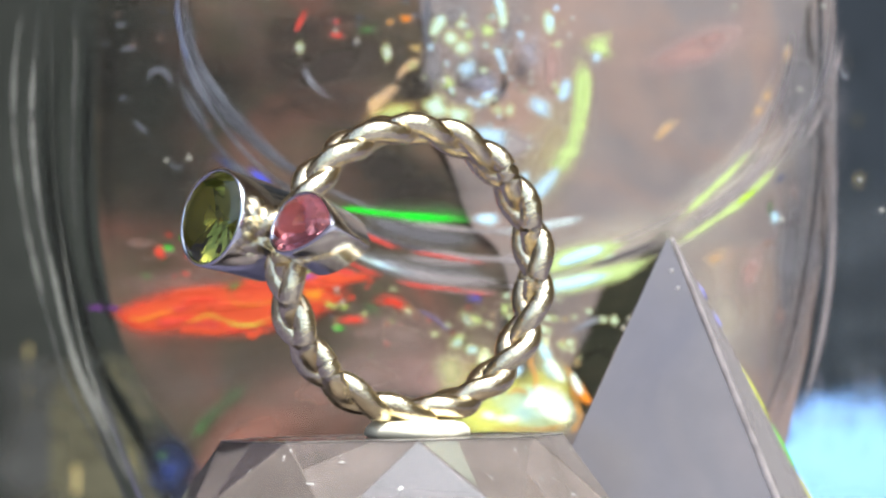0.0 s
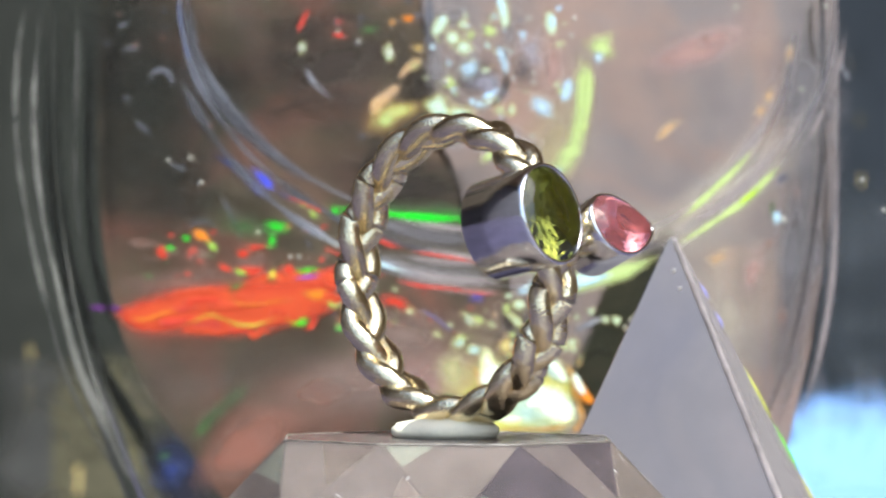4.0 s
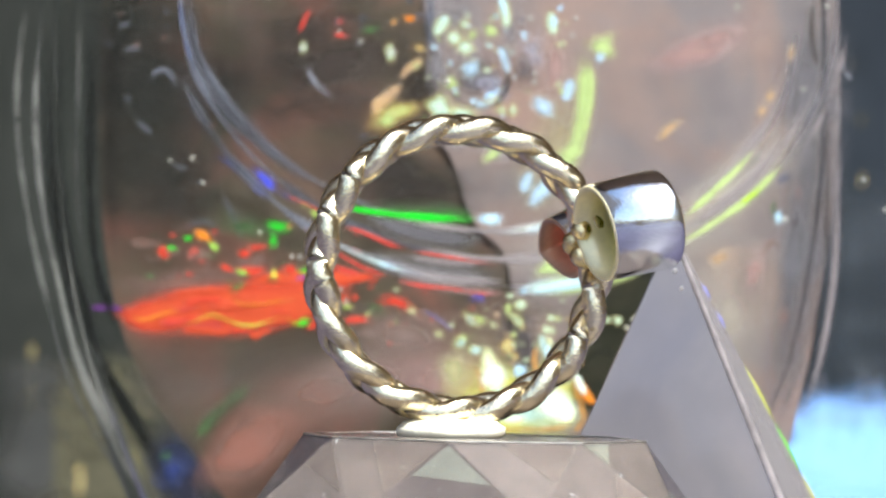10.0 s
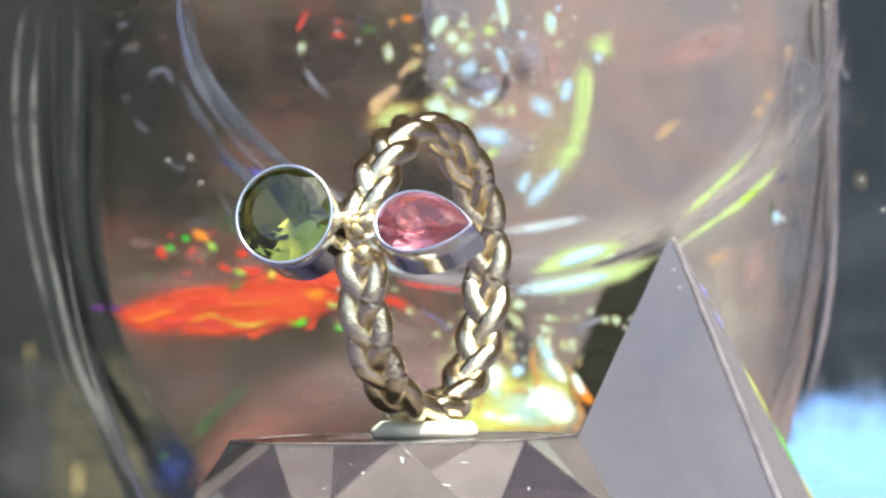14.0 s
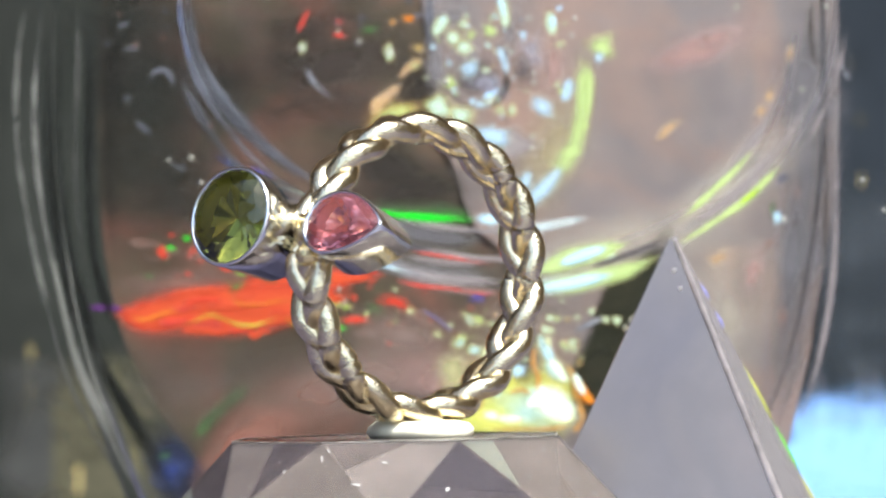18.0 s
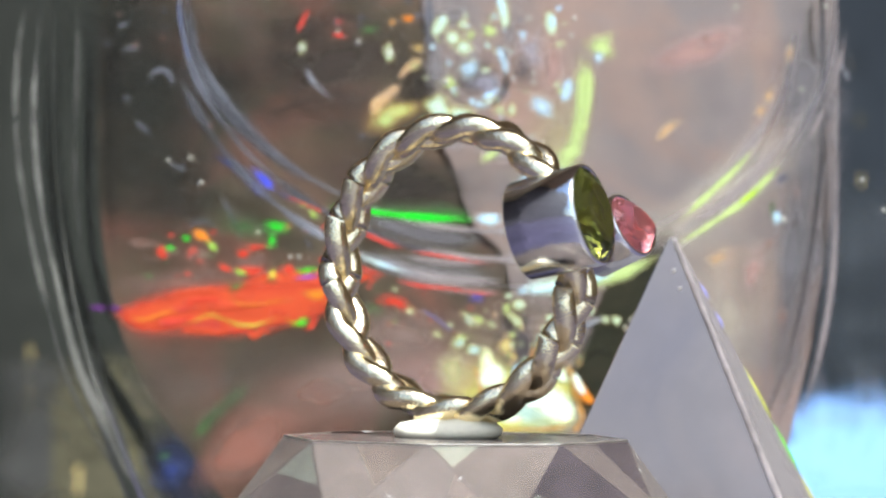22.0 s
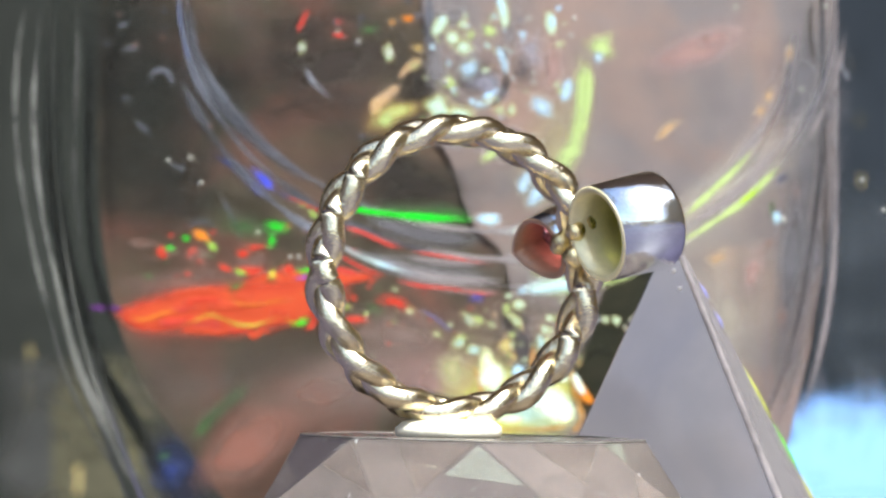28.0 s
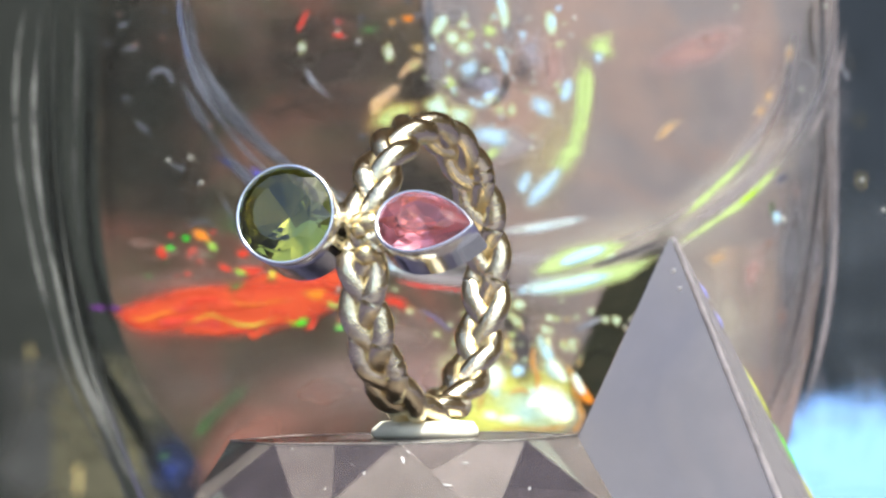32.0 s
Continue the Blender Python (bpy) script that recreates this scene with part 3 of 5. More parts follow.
# flakes painting red, orange and green gleams above the streak
for x, z, a, b, m, tn in ((-24.61, 15.01, 0.61, 0.51, RED, 10), (-21.82, 15.11, 0.46, 0.30, RED, 20), (-21.01, 16.48, 1.01, 0.41, ORANGE, -25), (-22.33, 16.32, 0.41, 0.25, GREEN, 20), (-20.05, 15.51, 0.61, 0.30, LIME, -40), (-23.85, 15.31, 0.41, 0.25, GREEN, 0), (-17.26, 14.86, 0.76, 0.46, RED, 0), (-16.00, 15.46, 0.81, 0.30, RED, 10), (-17.52, 13.28, 0.71, 0.25, LIME, -15), (-18.89, 13.59, 0.71, 0.25, RED, -20), (-16.40, 13.44, 1.22, 0.61, RED, 0), (-14.63, 13.03, 0.51, 0.35, YELLOW, -60), (-13.11, 13.44, 0.91, 0.51, RED, 0), (-11.69, 13.34, 1.11, 0.30, GREEN, 5), (-11.59, 12.78, 1.01, 0.30, BLUE, 5), (-26.38, 15.77, 1.32, 0.51, ROSE, 0)):
    blob("foil_flake", x, z, a, b, 73.40, m, film, tn, rough=0.7)
for x, z, a, b, m, tn in ((-12.14, 8.62, 0.71, 0.46, GREEN, 15), (-17.87, 11.97, 0.91, 0.46, MOSS_GREEN, 30), (-16.15, 20.98, 1.22, 0.35, BLUE, -48), (-15.13, 21.29, 1.22, 0.35, BLUE, -42), (-13.46, 20.07, 1.32, 0.25, BLUE_DEEP, -30), (-17.87, 22.55, 1.82, 0.46, BLUE_DEEP, -32), (-14.12, 17.18, 1.37, 0.51, GREEN, -6), (-14.73, 16.17, 0.41, 0.71, GREEN, 15), (-11.89, 19.21, 0.56, 0.20, LIME, -32), (-11.08, 18.50, 0.66, 0.25, LIME, -38), (-10.37, 18.91, 0.61, 0.20, ORANGE, -30), (-9.05, 18.75, 0.61, 0.41, GREEN, -60), (-23.84, 15.06, 0.81, 0.41, ROSE, 0), (-16.75, 14.09, 1.52, 0.51, ROSE, 0), (-17.26, 17.39, 3.04, 1.32, MOSS_GREEN, -20), (-21.31, 14.75, 1.52, 0.61, ROSE, 0)):
    blob("foil_flake", x, z, a, b, 73.30, m, film, tn, rough=0.7)
for x, z, a, b, m, tn in ((-9.26, 10.24, 0.66, 0.30, LIME, -20), (-8.55, 8.17, 0.61, 0.25, GREEN, 0), (-7.03, 8.98, 1.22, 0.41, RED, 0), (-3.58, 10.50, 1.37, 0.66, RED, -12), (-8.34, 12.72, 2.23, 0.66, RED_GLOW, 0), (-5.41, 9.89, 0.91, 0.61, MOSS_GREEN, -30), (3.76, 10.95, 0.71, 0.41, BLUE, -10), (-6.62, 7.76, 1.22, 0.41, ROSE, 0), (-1.56, 9.28, 1.52, 0.61, ROSE, -20), (-10.67, 11.31, 1.32, 0.51, ORANGE, 0), (-4.09, 8.52, 0.81, 0.61, ROSE, 0)):
    blob("foil_flake", x, z, a, b, 73.20, m, film, tn, rough=0.7)
for x, z, a, b, m, tn in ((32.38, 20.42, 0.71, 0.46, ROSE, -40), (31.11, 21.69, 0.81, 0.41, BLUE_DEEP, 30), (30.10, 18.91, 0.30, 0.91, MOSS_GREEN, 0), (29.95, 15.87, 0.81, 0.46, ROSE, 30), (20.88, 26.10, 1.32, 0.46, FRINGE, 28), (31.72, 32.83, 0.41, 0.81, FRINGE, 0), (29.95, 29.14, 0.41, 1.01, FRINGE, -20), (29.08, 27.52, 0.61, 0.51, FRINGE, 30), (28.33, 12.83, 1.01, 2.03, BLUSH, 0), (31.11, 9.28, 0.51, 0.81, ROSE, 0), (25.29, 14.60, 1.32, 0.71, FRINGE, 20), (30.60, 18.15, 0.41, 0.61, WHITE, 0), (32.12, 17.64, 0.71, 0.51, MAUVE, 0)):
    blob("foil_flake", x, z, a, b, 73.30, m, film, tn, rough=0.7)
# grey curls, like hooks of clear film
for pts in ([(-25.89, 30.07, 0.30), (-25.28, 31.18, 0.51), (-24.37, 31.38, 0.51), (-23.71, 30.57, 0.41), (-23.56, 29.56, 0.25)], [(-27.11, 26.92, 0.20), (-26.30, 26.21, 0.41), (-25.48, 25.50, 0.30)], [(-28.68, 35.24, 0.20), (-28.12, 35.44, 0.35), (-27.51, 35.64, 0.20)], [(-28.32, 33.01, 0.20), (-27.41, 33.31, 0.41), (-26.60, 33.21, 0.25)],
            [(-22.34, 16.79, 0.25), (-21.84, 17.60, 0.46), (-20.72, 17.80, 0.46), (-19.91, 17.29, 0.30), (-19.50, 16.28, 0.20)], [(-19.40, 20.43, 0.30), (-18.59, 18.81, 0.41), (-17.88, 17.19, 0.41), (-17.37, 15.77, 0.25)], [(-23.86, 23.17, 0.25), (-23.15, 22.66, 0.41), (-22.24, 22.87, 0.25)], [(-11.90, 16.38, 0.30), (-11.44, 15.77, 0.51), (-10.89, 15.11, 0.30)]):
    ribbon("curl", pts, 73.60, MIST, film)
rnd_fleck = random.Random(17)
for k in range(46):
    m = rnd_fleck.choice((RED_DEEP, RED_DEEP, MOSS_GREEN, ROSE, ROSE, ROSE, RED))
    far = rnd_fleck.random() ** 0.8
    r = rnd_fleck.uniform(0.10, 0.26)
    blob("foil_fleck", -28.0 + 20.0 * far + rnd_fleck.uniform(-1, 1), 14.9 + 2.6 * rnd_fleck.uniform(-1, 1), r * rnd_fleck.uniform(1.2, 3.2), r, 73.9 - 0.004 * k, m, film, rnd_fleck.uniform(-30, 30), rough=0.8, seed=k)
for k in range(16):
    m = rnd_fleck.choice((RED, RED_DEEP, MOSS_GREEN, LIME, ROSE, MIST))
    r = rnd_fleck.uniform(0.10, 0.24)
    blob("foil_fleck", rnd_fleck.uniform(-11, 2), rnd_fleck.uniform(8.5, 12.5), r * rnd_fleck.uniform(1.2, 3), r, 72.9, m, film, rnd_fleck.uniform(-50, 20), rough=0.8, seed=k)
# painted red and green gleams about the dark bubble
ribbon("red_gleam", [(-12.45, 34.62, 0.25), (-11.90, 35.89, 0.46), (-11.29, 36.95, 0.30)], 73.5, RED_DEEP, film)
for x, z, a, b, m, tn in ((-11.95, 33.35, 0.35, 0.61, GLINT, 0), (-2.47, 35.98, 0.61, 0.35, ORANGE, 0), (-8.65, 34.51, 0.71, 0.25, RED_DEEP, -10), (-6.02, 35.02, 1.11, 0.35, MOSS_GREEN, 10), (-8.85, 35.73, 0.51, 0.20, RED_DEEP, 0), (-6.63, 36.13, 0.41, 0.30, HAZE, 0), (-7.03, 33.85, 0.25, 0.25, MIST, 0), (-6.63, 25.49, 0.41, 0.30, HAZE, 0)):
    blob("foil_flake", x, z, a, b, 73.40, m, film, tn, rough=0.5)
# green streak and red lines between the rims
ribbon("green_streak", [(-8.75, 18.19, 0.48), (-6.97, 18.24, 0.53), (-4.33, 17.85, 0.67), (-1.44, 17.57, 0.82), (1.44, 17.42, 0.82), (3.65, 17.42, 0.58)], 52.0, GREEN, film, "bright green holographic streak")
ribbon("green_haze", [(-6.25, 18.39, 0.96), (-3.37, 18.20, 1.44), (-0.00, 18.01, 1.63), (3.36, 17.82, 0.96)], 52.4, MOSS_GREEN, film)
for pts in ([(-8.17, 16.66, 0.29), (-6.97, 16.56, 0.43), (-5.53, 15.98, 0.53), (-3.85, 15.22, 0.53), (-2.41, 14.83, 0.34)], [(-2.41, 14.74, 0.24), (-0.00, 14.35, 0.34), (2.88, 13.87, 0.29), (5.28, 13.49, 0.19)], [(-9.37, 14.93, 0.24), (-8.17, 14.35, 0.38), (-6.25, 13.29, 0.43), (-3.85, 12.43, 0.38)], [(-3.85, 12.33, 0.24), (-1.44, 11.76, 0.43), (1.44, 11.47, 0.34), (3.84, 11.08, 0.38), (5.76, 11.03, 0.24)], [(-8.89, 13.58, 0.38), (-7.69, 13.00, 0.77), (-6.25, 12.72, 0.38)], [(-12.98, 19.49, 0.19), (-11.06, 18.68, 0.29), (-9.37, 17.91, 0.24)]):
    ribbon("red_line", pts, 52.2, RED_DEEP, film)
ribbon("violet_line", [(-1.54, 9.88, 0.29), (0.24, 8.87, 0.43), (1.44, 7.72, 0.29)], 52.2, LILAC_LINE, film)


# ---- glass dish: three rims as flat ellipses fitted to the camera's view ----
def make_dish():
    dish = tagged(new("glass_dish"), "clear glass dish in the vase, rims drawn as flat ellipses", "dish")
    for level, (cx, cz, a, b, tilt) in enumerate(((-0.18, 32.26, 22.23, 14.63, -19.7), (4.51, 35.78, 26.94, 21.33, -8.4), (5.54, 38.11, 29.49, 26.23, -8.5))):
        def at(deg, out=0.0):
            t, q = radians(deg), radians(tilt)
            u, v = (a + out) * math.cos(t), (b + out) * math.sin(t)
            return cx + u * math.cos(q) - v * math.sin(q), cz + u * math.sin(q) + v * math.cos(q)
        a0, a1 = ((180, 300), (176, 365), (222, 375))[level]
        pts = [(x * MM, 62.3 * MM, z * MM) for x, z in (at(a0 + (a1 - a0) * i / 95) for i in range(96))]
        rim = part("rim", tube(pts, 0.09 * MM, 10, False, 0.7), RIM_GLASS, dish, smooth=True)
        rim.visible_shadow = False
        # pale arcs paint the sheen of the rim glass
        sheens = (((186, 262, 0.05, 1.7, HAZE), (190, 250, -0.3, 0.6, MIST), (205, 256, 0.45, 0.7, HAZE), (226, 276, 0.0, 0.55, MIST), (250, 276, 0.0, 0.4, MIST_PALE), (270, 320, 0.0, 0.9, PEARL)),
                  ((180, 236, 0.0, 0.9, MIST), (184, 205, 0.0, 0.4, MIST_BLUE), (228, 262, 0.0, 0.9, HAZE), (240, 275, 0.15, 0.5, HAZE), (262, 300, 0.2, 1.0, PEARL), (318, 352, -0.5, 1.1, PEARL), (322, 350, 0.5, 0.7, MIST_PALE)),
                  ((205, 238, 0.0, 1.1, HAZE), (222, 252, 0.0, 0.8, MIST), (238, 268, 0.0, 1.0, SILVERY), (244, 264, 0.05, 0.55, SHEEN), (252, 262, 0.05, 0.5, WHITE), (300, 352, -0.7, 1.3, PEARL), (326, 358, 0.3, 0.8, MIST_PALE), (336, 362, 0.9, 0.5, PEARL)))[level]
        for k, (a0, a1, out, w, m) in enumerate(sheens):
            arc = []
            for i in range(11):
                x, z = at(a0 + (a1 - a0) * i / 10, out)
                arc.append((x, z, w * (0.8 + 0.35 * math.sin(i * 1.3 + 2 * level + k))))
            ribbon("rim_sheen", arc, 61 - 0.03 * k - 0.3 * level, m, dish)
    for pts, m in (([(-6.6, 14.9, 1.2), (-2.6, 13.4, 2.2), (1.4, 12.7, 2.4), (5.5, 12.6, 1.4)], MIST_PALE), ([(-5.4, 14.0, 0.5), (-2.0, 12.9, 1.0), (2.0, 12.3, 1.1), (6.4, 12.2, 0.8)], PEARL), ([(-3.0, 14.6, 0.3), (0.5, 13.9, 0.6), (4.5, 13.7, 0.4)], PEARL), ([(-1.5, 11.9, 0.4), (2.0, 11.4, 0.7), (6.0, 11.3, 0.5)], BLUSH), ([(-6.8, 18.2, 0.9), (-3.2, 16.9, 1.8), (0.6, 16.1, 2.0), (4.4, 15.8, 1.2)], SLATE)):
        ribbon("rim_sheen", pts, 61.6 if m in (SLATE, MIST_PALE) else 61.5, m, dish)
    return dish


make_dish()

# ---- caustic gleams on the dish's rims, painted as flat strips ----
gleam = tagged(new("rim_gleams"), "strips painting pale gold and white gleams on the dish rim", "foil strip")
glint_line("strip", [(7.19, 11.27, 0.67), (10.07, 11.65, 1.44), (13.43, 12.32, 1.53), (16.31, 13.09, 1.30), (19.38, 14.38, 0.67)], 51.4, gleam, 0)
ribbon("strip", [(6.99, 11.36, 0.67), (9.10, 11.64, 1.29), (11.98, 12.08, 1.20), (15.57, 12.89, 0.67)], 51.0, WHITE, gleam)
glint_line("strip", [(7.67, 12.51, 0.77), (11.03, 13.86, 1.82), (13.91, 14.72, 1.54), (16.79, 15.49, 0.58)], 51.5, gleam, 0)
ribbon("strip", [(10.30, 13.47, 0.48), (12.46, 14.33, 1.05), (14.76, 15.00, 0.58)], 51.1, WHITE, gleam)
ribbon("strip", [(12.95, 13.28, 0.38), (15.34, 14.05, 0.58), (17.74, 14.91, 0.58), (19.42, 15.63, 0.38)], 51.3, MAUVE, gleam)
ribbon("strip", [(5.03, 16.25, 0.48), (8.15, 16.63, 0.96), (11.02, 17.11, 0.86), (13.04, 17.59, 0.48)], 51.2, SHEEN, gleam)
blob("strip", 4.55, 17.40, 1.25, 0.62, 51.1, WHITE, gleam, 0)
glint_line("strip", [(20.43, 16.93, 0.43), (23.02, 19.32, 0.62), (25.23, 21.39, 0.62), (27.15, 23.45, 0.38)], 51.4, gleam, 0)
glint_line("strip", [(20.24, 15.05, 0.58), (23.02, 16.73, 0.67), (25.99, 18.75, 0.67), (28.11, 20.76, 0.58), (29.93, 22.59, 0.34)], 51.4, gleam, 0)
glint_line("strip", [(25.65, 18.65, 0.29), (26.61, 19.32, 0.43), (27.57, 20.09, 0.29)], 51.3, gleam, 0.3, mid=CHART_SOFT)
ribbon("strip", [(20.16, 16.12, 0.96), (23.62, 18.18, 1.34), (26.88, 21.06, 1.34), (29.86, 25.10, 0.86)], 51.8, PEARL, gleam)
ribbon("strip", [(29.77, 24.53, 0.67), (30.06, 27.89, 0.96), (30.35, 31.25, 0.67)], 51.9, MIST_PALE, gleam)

# ---- caustic light painted as gold strips and flame-like pieces ----
gold = tagged(new("gold_caustics"), "thin strips and flecks painting yellow-gold and white caustic light", "foil")
blob("glow_zone", 14.72, 15.40, 9.16, 3.05, 75.35, GLOW_ZONE, gold, 10)
blob("glow_zone", 26.42, 21.00, 8.14, 3.05, 75.3, GLOW_ZONE, gold, 42)
blob("glow_zone", 26.43, 10.31, 4.58, 6.62, 75.4, GLOW_ZONE, gold, 0)
blob("gold_zone", 10.89, 24.04, 3.31, 6.61, 74.9, GOLD_ZONE, gold, -20)
blob("gold_zone", 7.59, 3.19, 6.61, 4.83, 75.1, GOLD_ZONE, gold, 0)
# the long lime gleam and its white cores
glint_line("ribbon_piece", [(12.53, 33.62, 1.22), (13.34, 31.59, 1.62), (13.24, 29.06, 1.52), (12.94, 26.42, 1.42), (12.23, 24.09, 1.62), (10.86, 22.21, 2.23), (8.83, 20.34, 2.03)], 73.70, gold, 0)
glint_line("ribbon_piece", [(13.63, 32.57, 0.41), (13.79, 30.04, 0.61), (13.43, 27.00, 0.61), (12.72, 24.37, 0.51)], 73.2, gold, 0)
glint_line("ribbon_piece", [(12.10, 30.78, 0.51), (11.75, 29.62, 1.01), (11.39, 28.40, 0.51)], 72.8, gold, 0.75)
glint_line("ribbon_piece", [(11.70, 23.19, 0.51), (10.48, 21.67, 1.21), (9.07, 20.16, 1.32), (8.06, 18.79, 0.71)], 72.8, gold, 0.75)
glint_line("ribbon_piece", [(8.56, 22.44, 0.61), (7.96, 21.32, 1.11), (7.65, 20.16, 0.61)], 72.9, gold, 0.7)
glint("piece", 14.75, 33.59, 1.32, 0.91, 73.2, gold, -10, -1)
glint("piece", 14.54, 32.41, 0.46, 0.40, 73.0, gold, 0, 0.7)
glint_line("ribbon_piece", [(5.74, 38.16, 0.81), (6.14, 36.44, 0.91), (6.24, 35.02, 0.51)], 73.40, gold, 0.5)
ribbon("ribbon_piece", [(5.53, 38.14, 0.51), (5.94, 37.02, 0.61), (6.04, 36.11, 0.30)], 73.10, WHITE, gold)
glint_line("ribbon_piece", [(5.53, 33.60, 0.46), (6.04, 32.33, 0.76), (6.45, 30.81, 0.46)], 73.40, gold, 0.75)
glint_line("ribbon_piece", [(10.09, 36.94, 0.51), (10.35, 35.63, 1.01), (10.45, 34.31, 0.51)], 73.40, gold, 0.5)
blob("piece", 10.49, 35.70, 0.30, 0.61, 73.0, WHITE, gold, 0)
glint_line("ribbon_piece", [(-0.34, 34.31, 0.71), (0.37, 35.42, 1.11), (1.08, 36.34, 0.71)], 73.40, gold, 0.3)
# the hooked amber piece and its neighbours
ribbon("hook", [(-5.52, 26.93, 0.81), (-5.21, 28.45, 1.32), (-3.99, 29.46, 1.22), (-2.98, 30.07, 0.61)], 73.70, FRINGE, gold)
glint("hook", -3.89, 27.42, 2.13, 1.06, 73.50, gold, 22, 0, mid=FLAME_EDGE)
glint("hook", -4.50, 26.91, 1.01, 0.61, 73.30, gold, 18, -1)
ribbon("hook", [(-3.49, 30.26, 0.35), (-2.78, 31.28, 0.71), (-1.86, 31.99, 0.91), (-1.05, 32.39, 0.51)], 73.50, FRINGE, gold)
glint("piece", -1.96, 31.87, 0.66, 0.41, 73.30, gold, 30, 0.3)
glint("piece", -1.46, 33.30, 0.81, 0.41, 73.40, gold, -20, 0.2)
glint("piece", -4.19, 32.74, 0.46, 0.71, 73.40, gold, 10, 0.4)
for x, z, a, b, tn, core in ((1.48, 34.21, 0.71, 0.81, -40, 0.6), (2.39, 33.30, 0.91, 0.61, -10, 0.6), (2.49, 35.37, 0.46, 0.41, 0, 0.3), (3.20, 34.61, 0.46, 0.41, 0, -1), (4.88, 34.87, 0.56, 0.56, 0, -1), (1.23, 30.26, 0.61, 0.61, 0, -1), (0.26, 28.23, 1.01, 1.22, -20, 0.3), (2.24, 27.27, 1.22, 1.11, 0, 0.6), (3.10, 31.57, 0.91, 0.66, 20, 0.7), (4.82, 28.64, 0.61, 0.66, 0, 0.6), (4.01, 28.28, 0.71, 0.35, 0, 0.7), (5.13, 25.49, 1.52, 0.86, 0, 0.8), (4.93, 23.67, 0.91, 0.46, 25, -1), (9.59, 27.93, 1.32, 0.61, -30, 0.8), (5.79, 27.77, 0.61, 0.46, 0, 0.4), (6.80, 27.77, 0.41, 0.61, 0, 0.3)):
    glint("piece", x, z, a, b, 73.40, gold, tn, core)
# dark pieces paint the bubbles' dark crescents and the gaps between gleams
blob("dark_piece", -1.67, 30.62, 2.13, 2.84, 74.45, UMBER, gold, 20)
blob("dark_piece", 3.77, 31.13, 2.64, 2.54, 74.45, MAUVE, gold)
blob("dark_piece", 7.98, 31.64, 1.73, 2.03, 74.50, MAUVE, gold)
ribbon("dark_piece", [(6.20, 31.72, 0.36), (6.36, 30.20, 0.71), (5.64, 28.78, 0.71), (4.43, 28.07, 0.41)], 74.20, UMBER, gold)
ribbon("silver_arc", [(-11.82, 32.03, 0.20), (-11.41, 31.02, 0.36), (-10.80, 30.10, 0.41), (-9.99, 29.39, 0.30), (-9.08, 28.78, 0.15)], 74.30, SILVERY, gold)
# flame-shaped gleams, painted low in the middle
ribbon("flame", [(9.3, 7.9, 0.5), (9.5, 6.6, 1.3), (10.2, 5.3, 0.8)], 72.55, FLAME, gold)
blob("flame", 9.95, 6.1, 0.45, 0.9, 72.3, WHITE, gold, 20)
blob("flame_core", 7.4, 4.4, 0.62, 0.45, 72.2, WHITE, gold, 10)
ribbon("flame", [(12.3, 4.3, 0.3), (12.7, 3.3, 0.7), (13.3, 2.2, 0.4)], 72.3, FLAME_WHITE, gold)
for x, z, a, b, tn, m in ((3.0, 9.0, 0.95, 0.5, -38, FLAME), (2.2, 6.9, 1.0, 0.55, 35, FLAME), (3.4, 6.25, 0.7, 0.4, 15, FLAME), (-2.3, 9.75, 0.45, 0.4, 0, FLAME), (0.1, 7.7, 0.5, 0.3, -40, GLINT), (7.3, 8.75, 0.5, 0.9, 30, GLINT), (6.3, 6.7, 0.9, 0.6, 50, GLINT_DIM), (7.5, 10.3, 0.6, 0.5, 0, GLINT), (10.2, 9.1, 0.5, 0.4, 0, GLINT), (9.8, 8.1, 0.5, 0.5, 0, GLINT), (16.2, 8.9, 0.45, 0.45, 0, GLINT)):
    blob("flake", x, z, a, b, 72.4, m, gold, tn, rough=0.5)
blob("flame", 7.32, 1.93, 6.09, 3.76, 74.30, FLAME_BED, gold, 0)
blob("dark_piece", 6.56, 8.53, 5.59, 3.56, 74.60, BROWN, gold, 0)
blob("flame", 6.05, 0.15, 4.57, 1.73, 74.20, FLAME_BED, gold, 0)
glint("flame", 8.07, 0.92, 4.66, 1.83, 73.70, gold, -4, 0, mid=FLAME)
glint("flame", 10.34, 1.43, 2.23, 1.32, 73.0, gold, -35, 0.5, mid=FLAME)
blob("flame", 10.75, 1.2, 2.1, 1.35, 72.5, FLAME_WHITE, gold, -30)
glint_line("flame", [(9.68, 7.46, 0.41), (9.88, 5.99, 1.11), (10.69, 4.47, 1.52), (12.21, 2.90, 1.11)], 73.10, gold, 0.6, mid=FLAME)
ribbon("flame", [(9.97, 6.14, 0.40), (10.58, 4.73, 0.81), (11.79, 3.31, 0.61)], 72.6, FLAME_WHITE, gold)
glint_line("flame", [(4.62, 6.65, 0.51), (4.62, 4.98, 1.32), (5.23, 2.95, 1.42), (5.94, 1.18, 0.71)], 73.10, gold, 0.5, mid=FLAME)
ribbon("flame", [(4.45, 7.0, 0.5), (4.62, 5.3, 1.5), (5.05, 3.8, 2.3), (5.4, 2.3, 1.6)], 72.6, FLAME_WHITE, gold)
blob("flame", 1.48, 4.4, 1.75, 1.55, 73.90, FLAME_HAZE, gold, -15)
blob("blush_zone", 1.9, 3.6, 5.2, 3.4, 74.95, BLUSH, gold, 0)
ribbon("flame", [(14.22, 1.44, 0.40), (13.31, 2.20, 0.91), (12.70, 3.72, 0.51)], 72.50, ORANGE, gold)
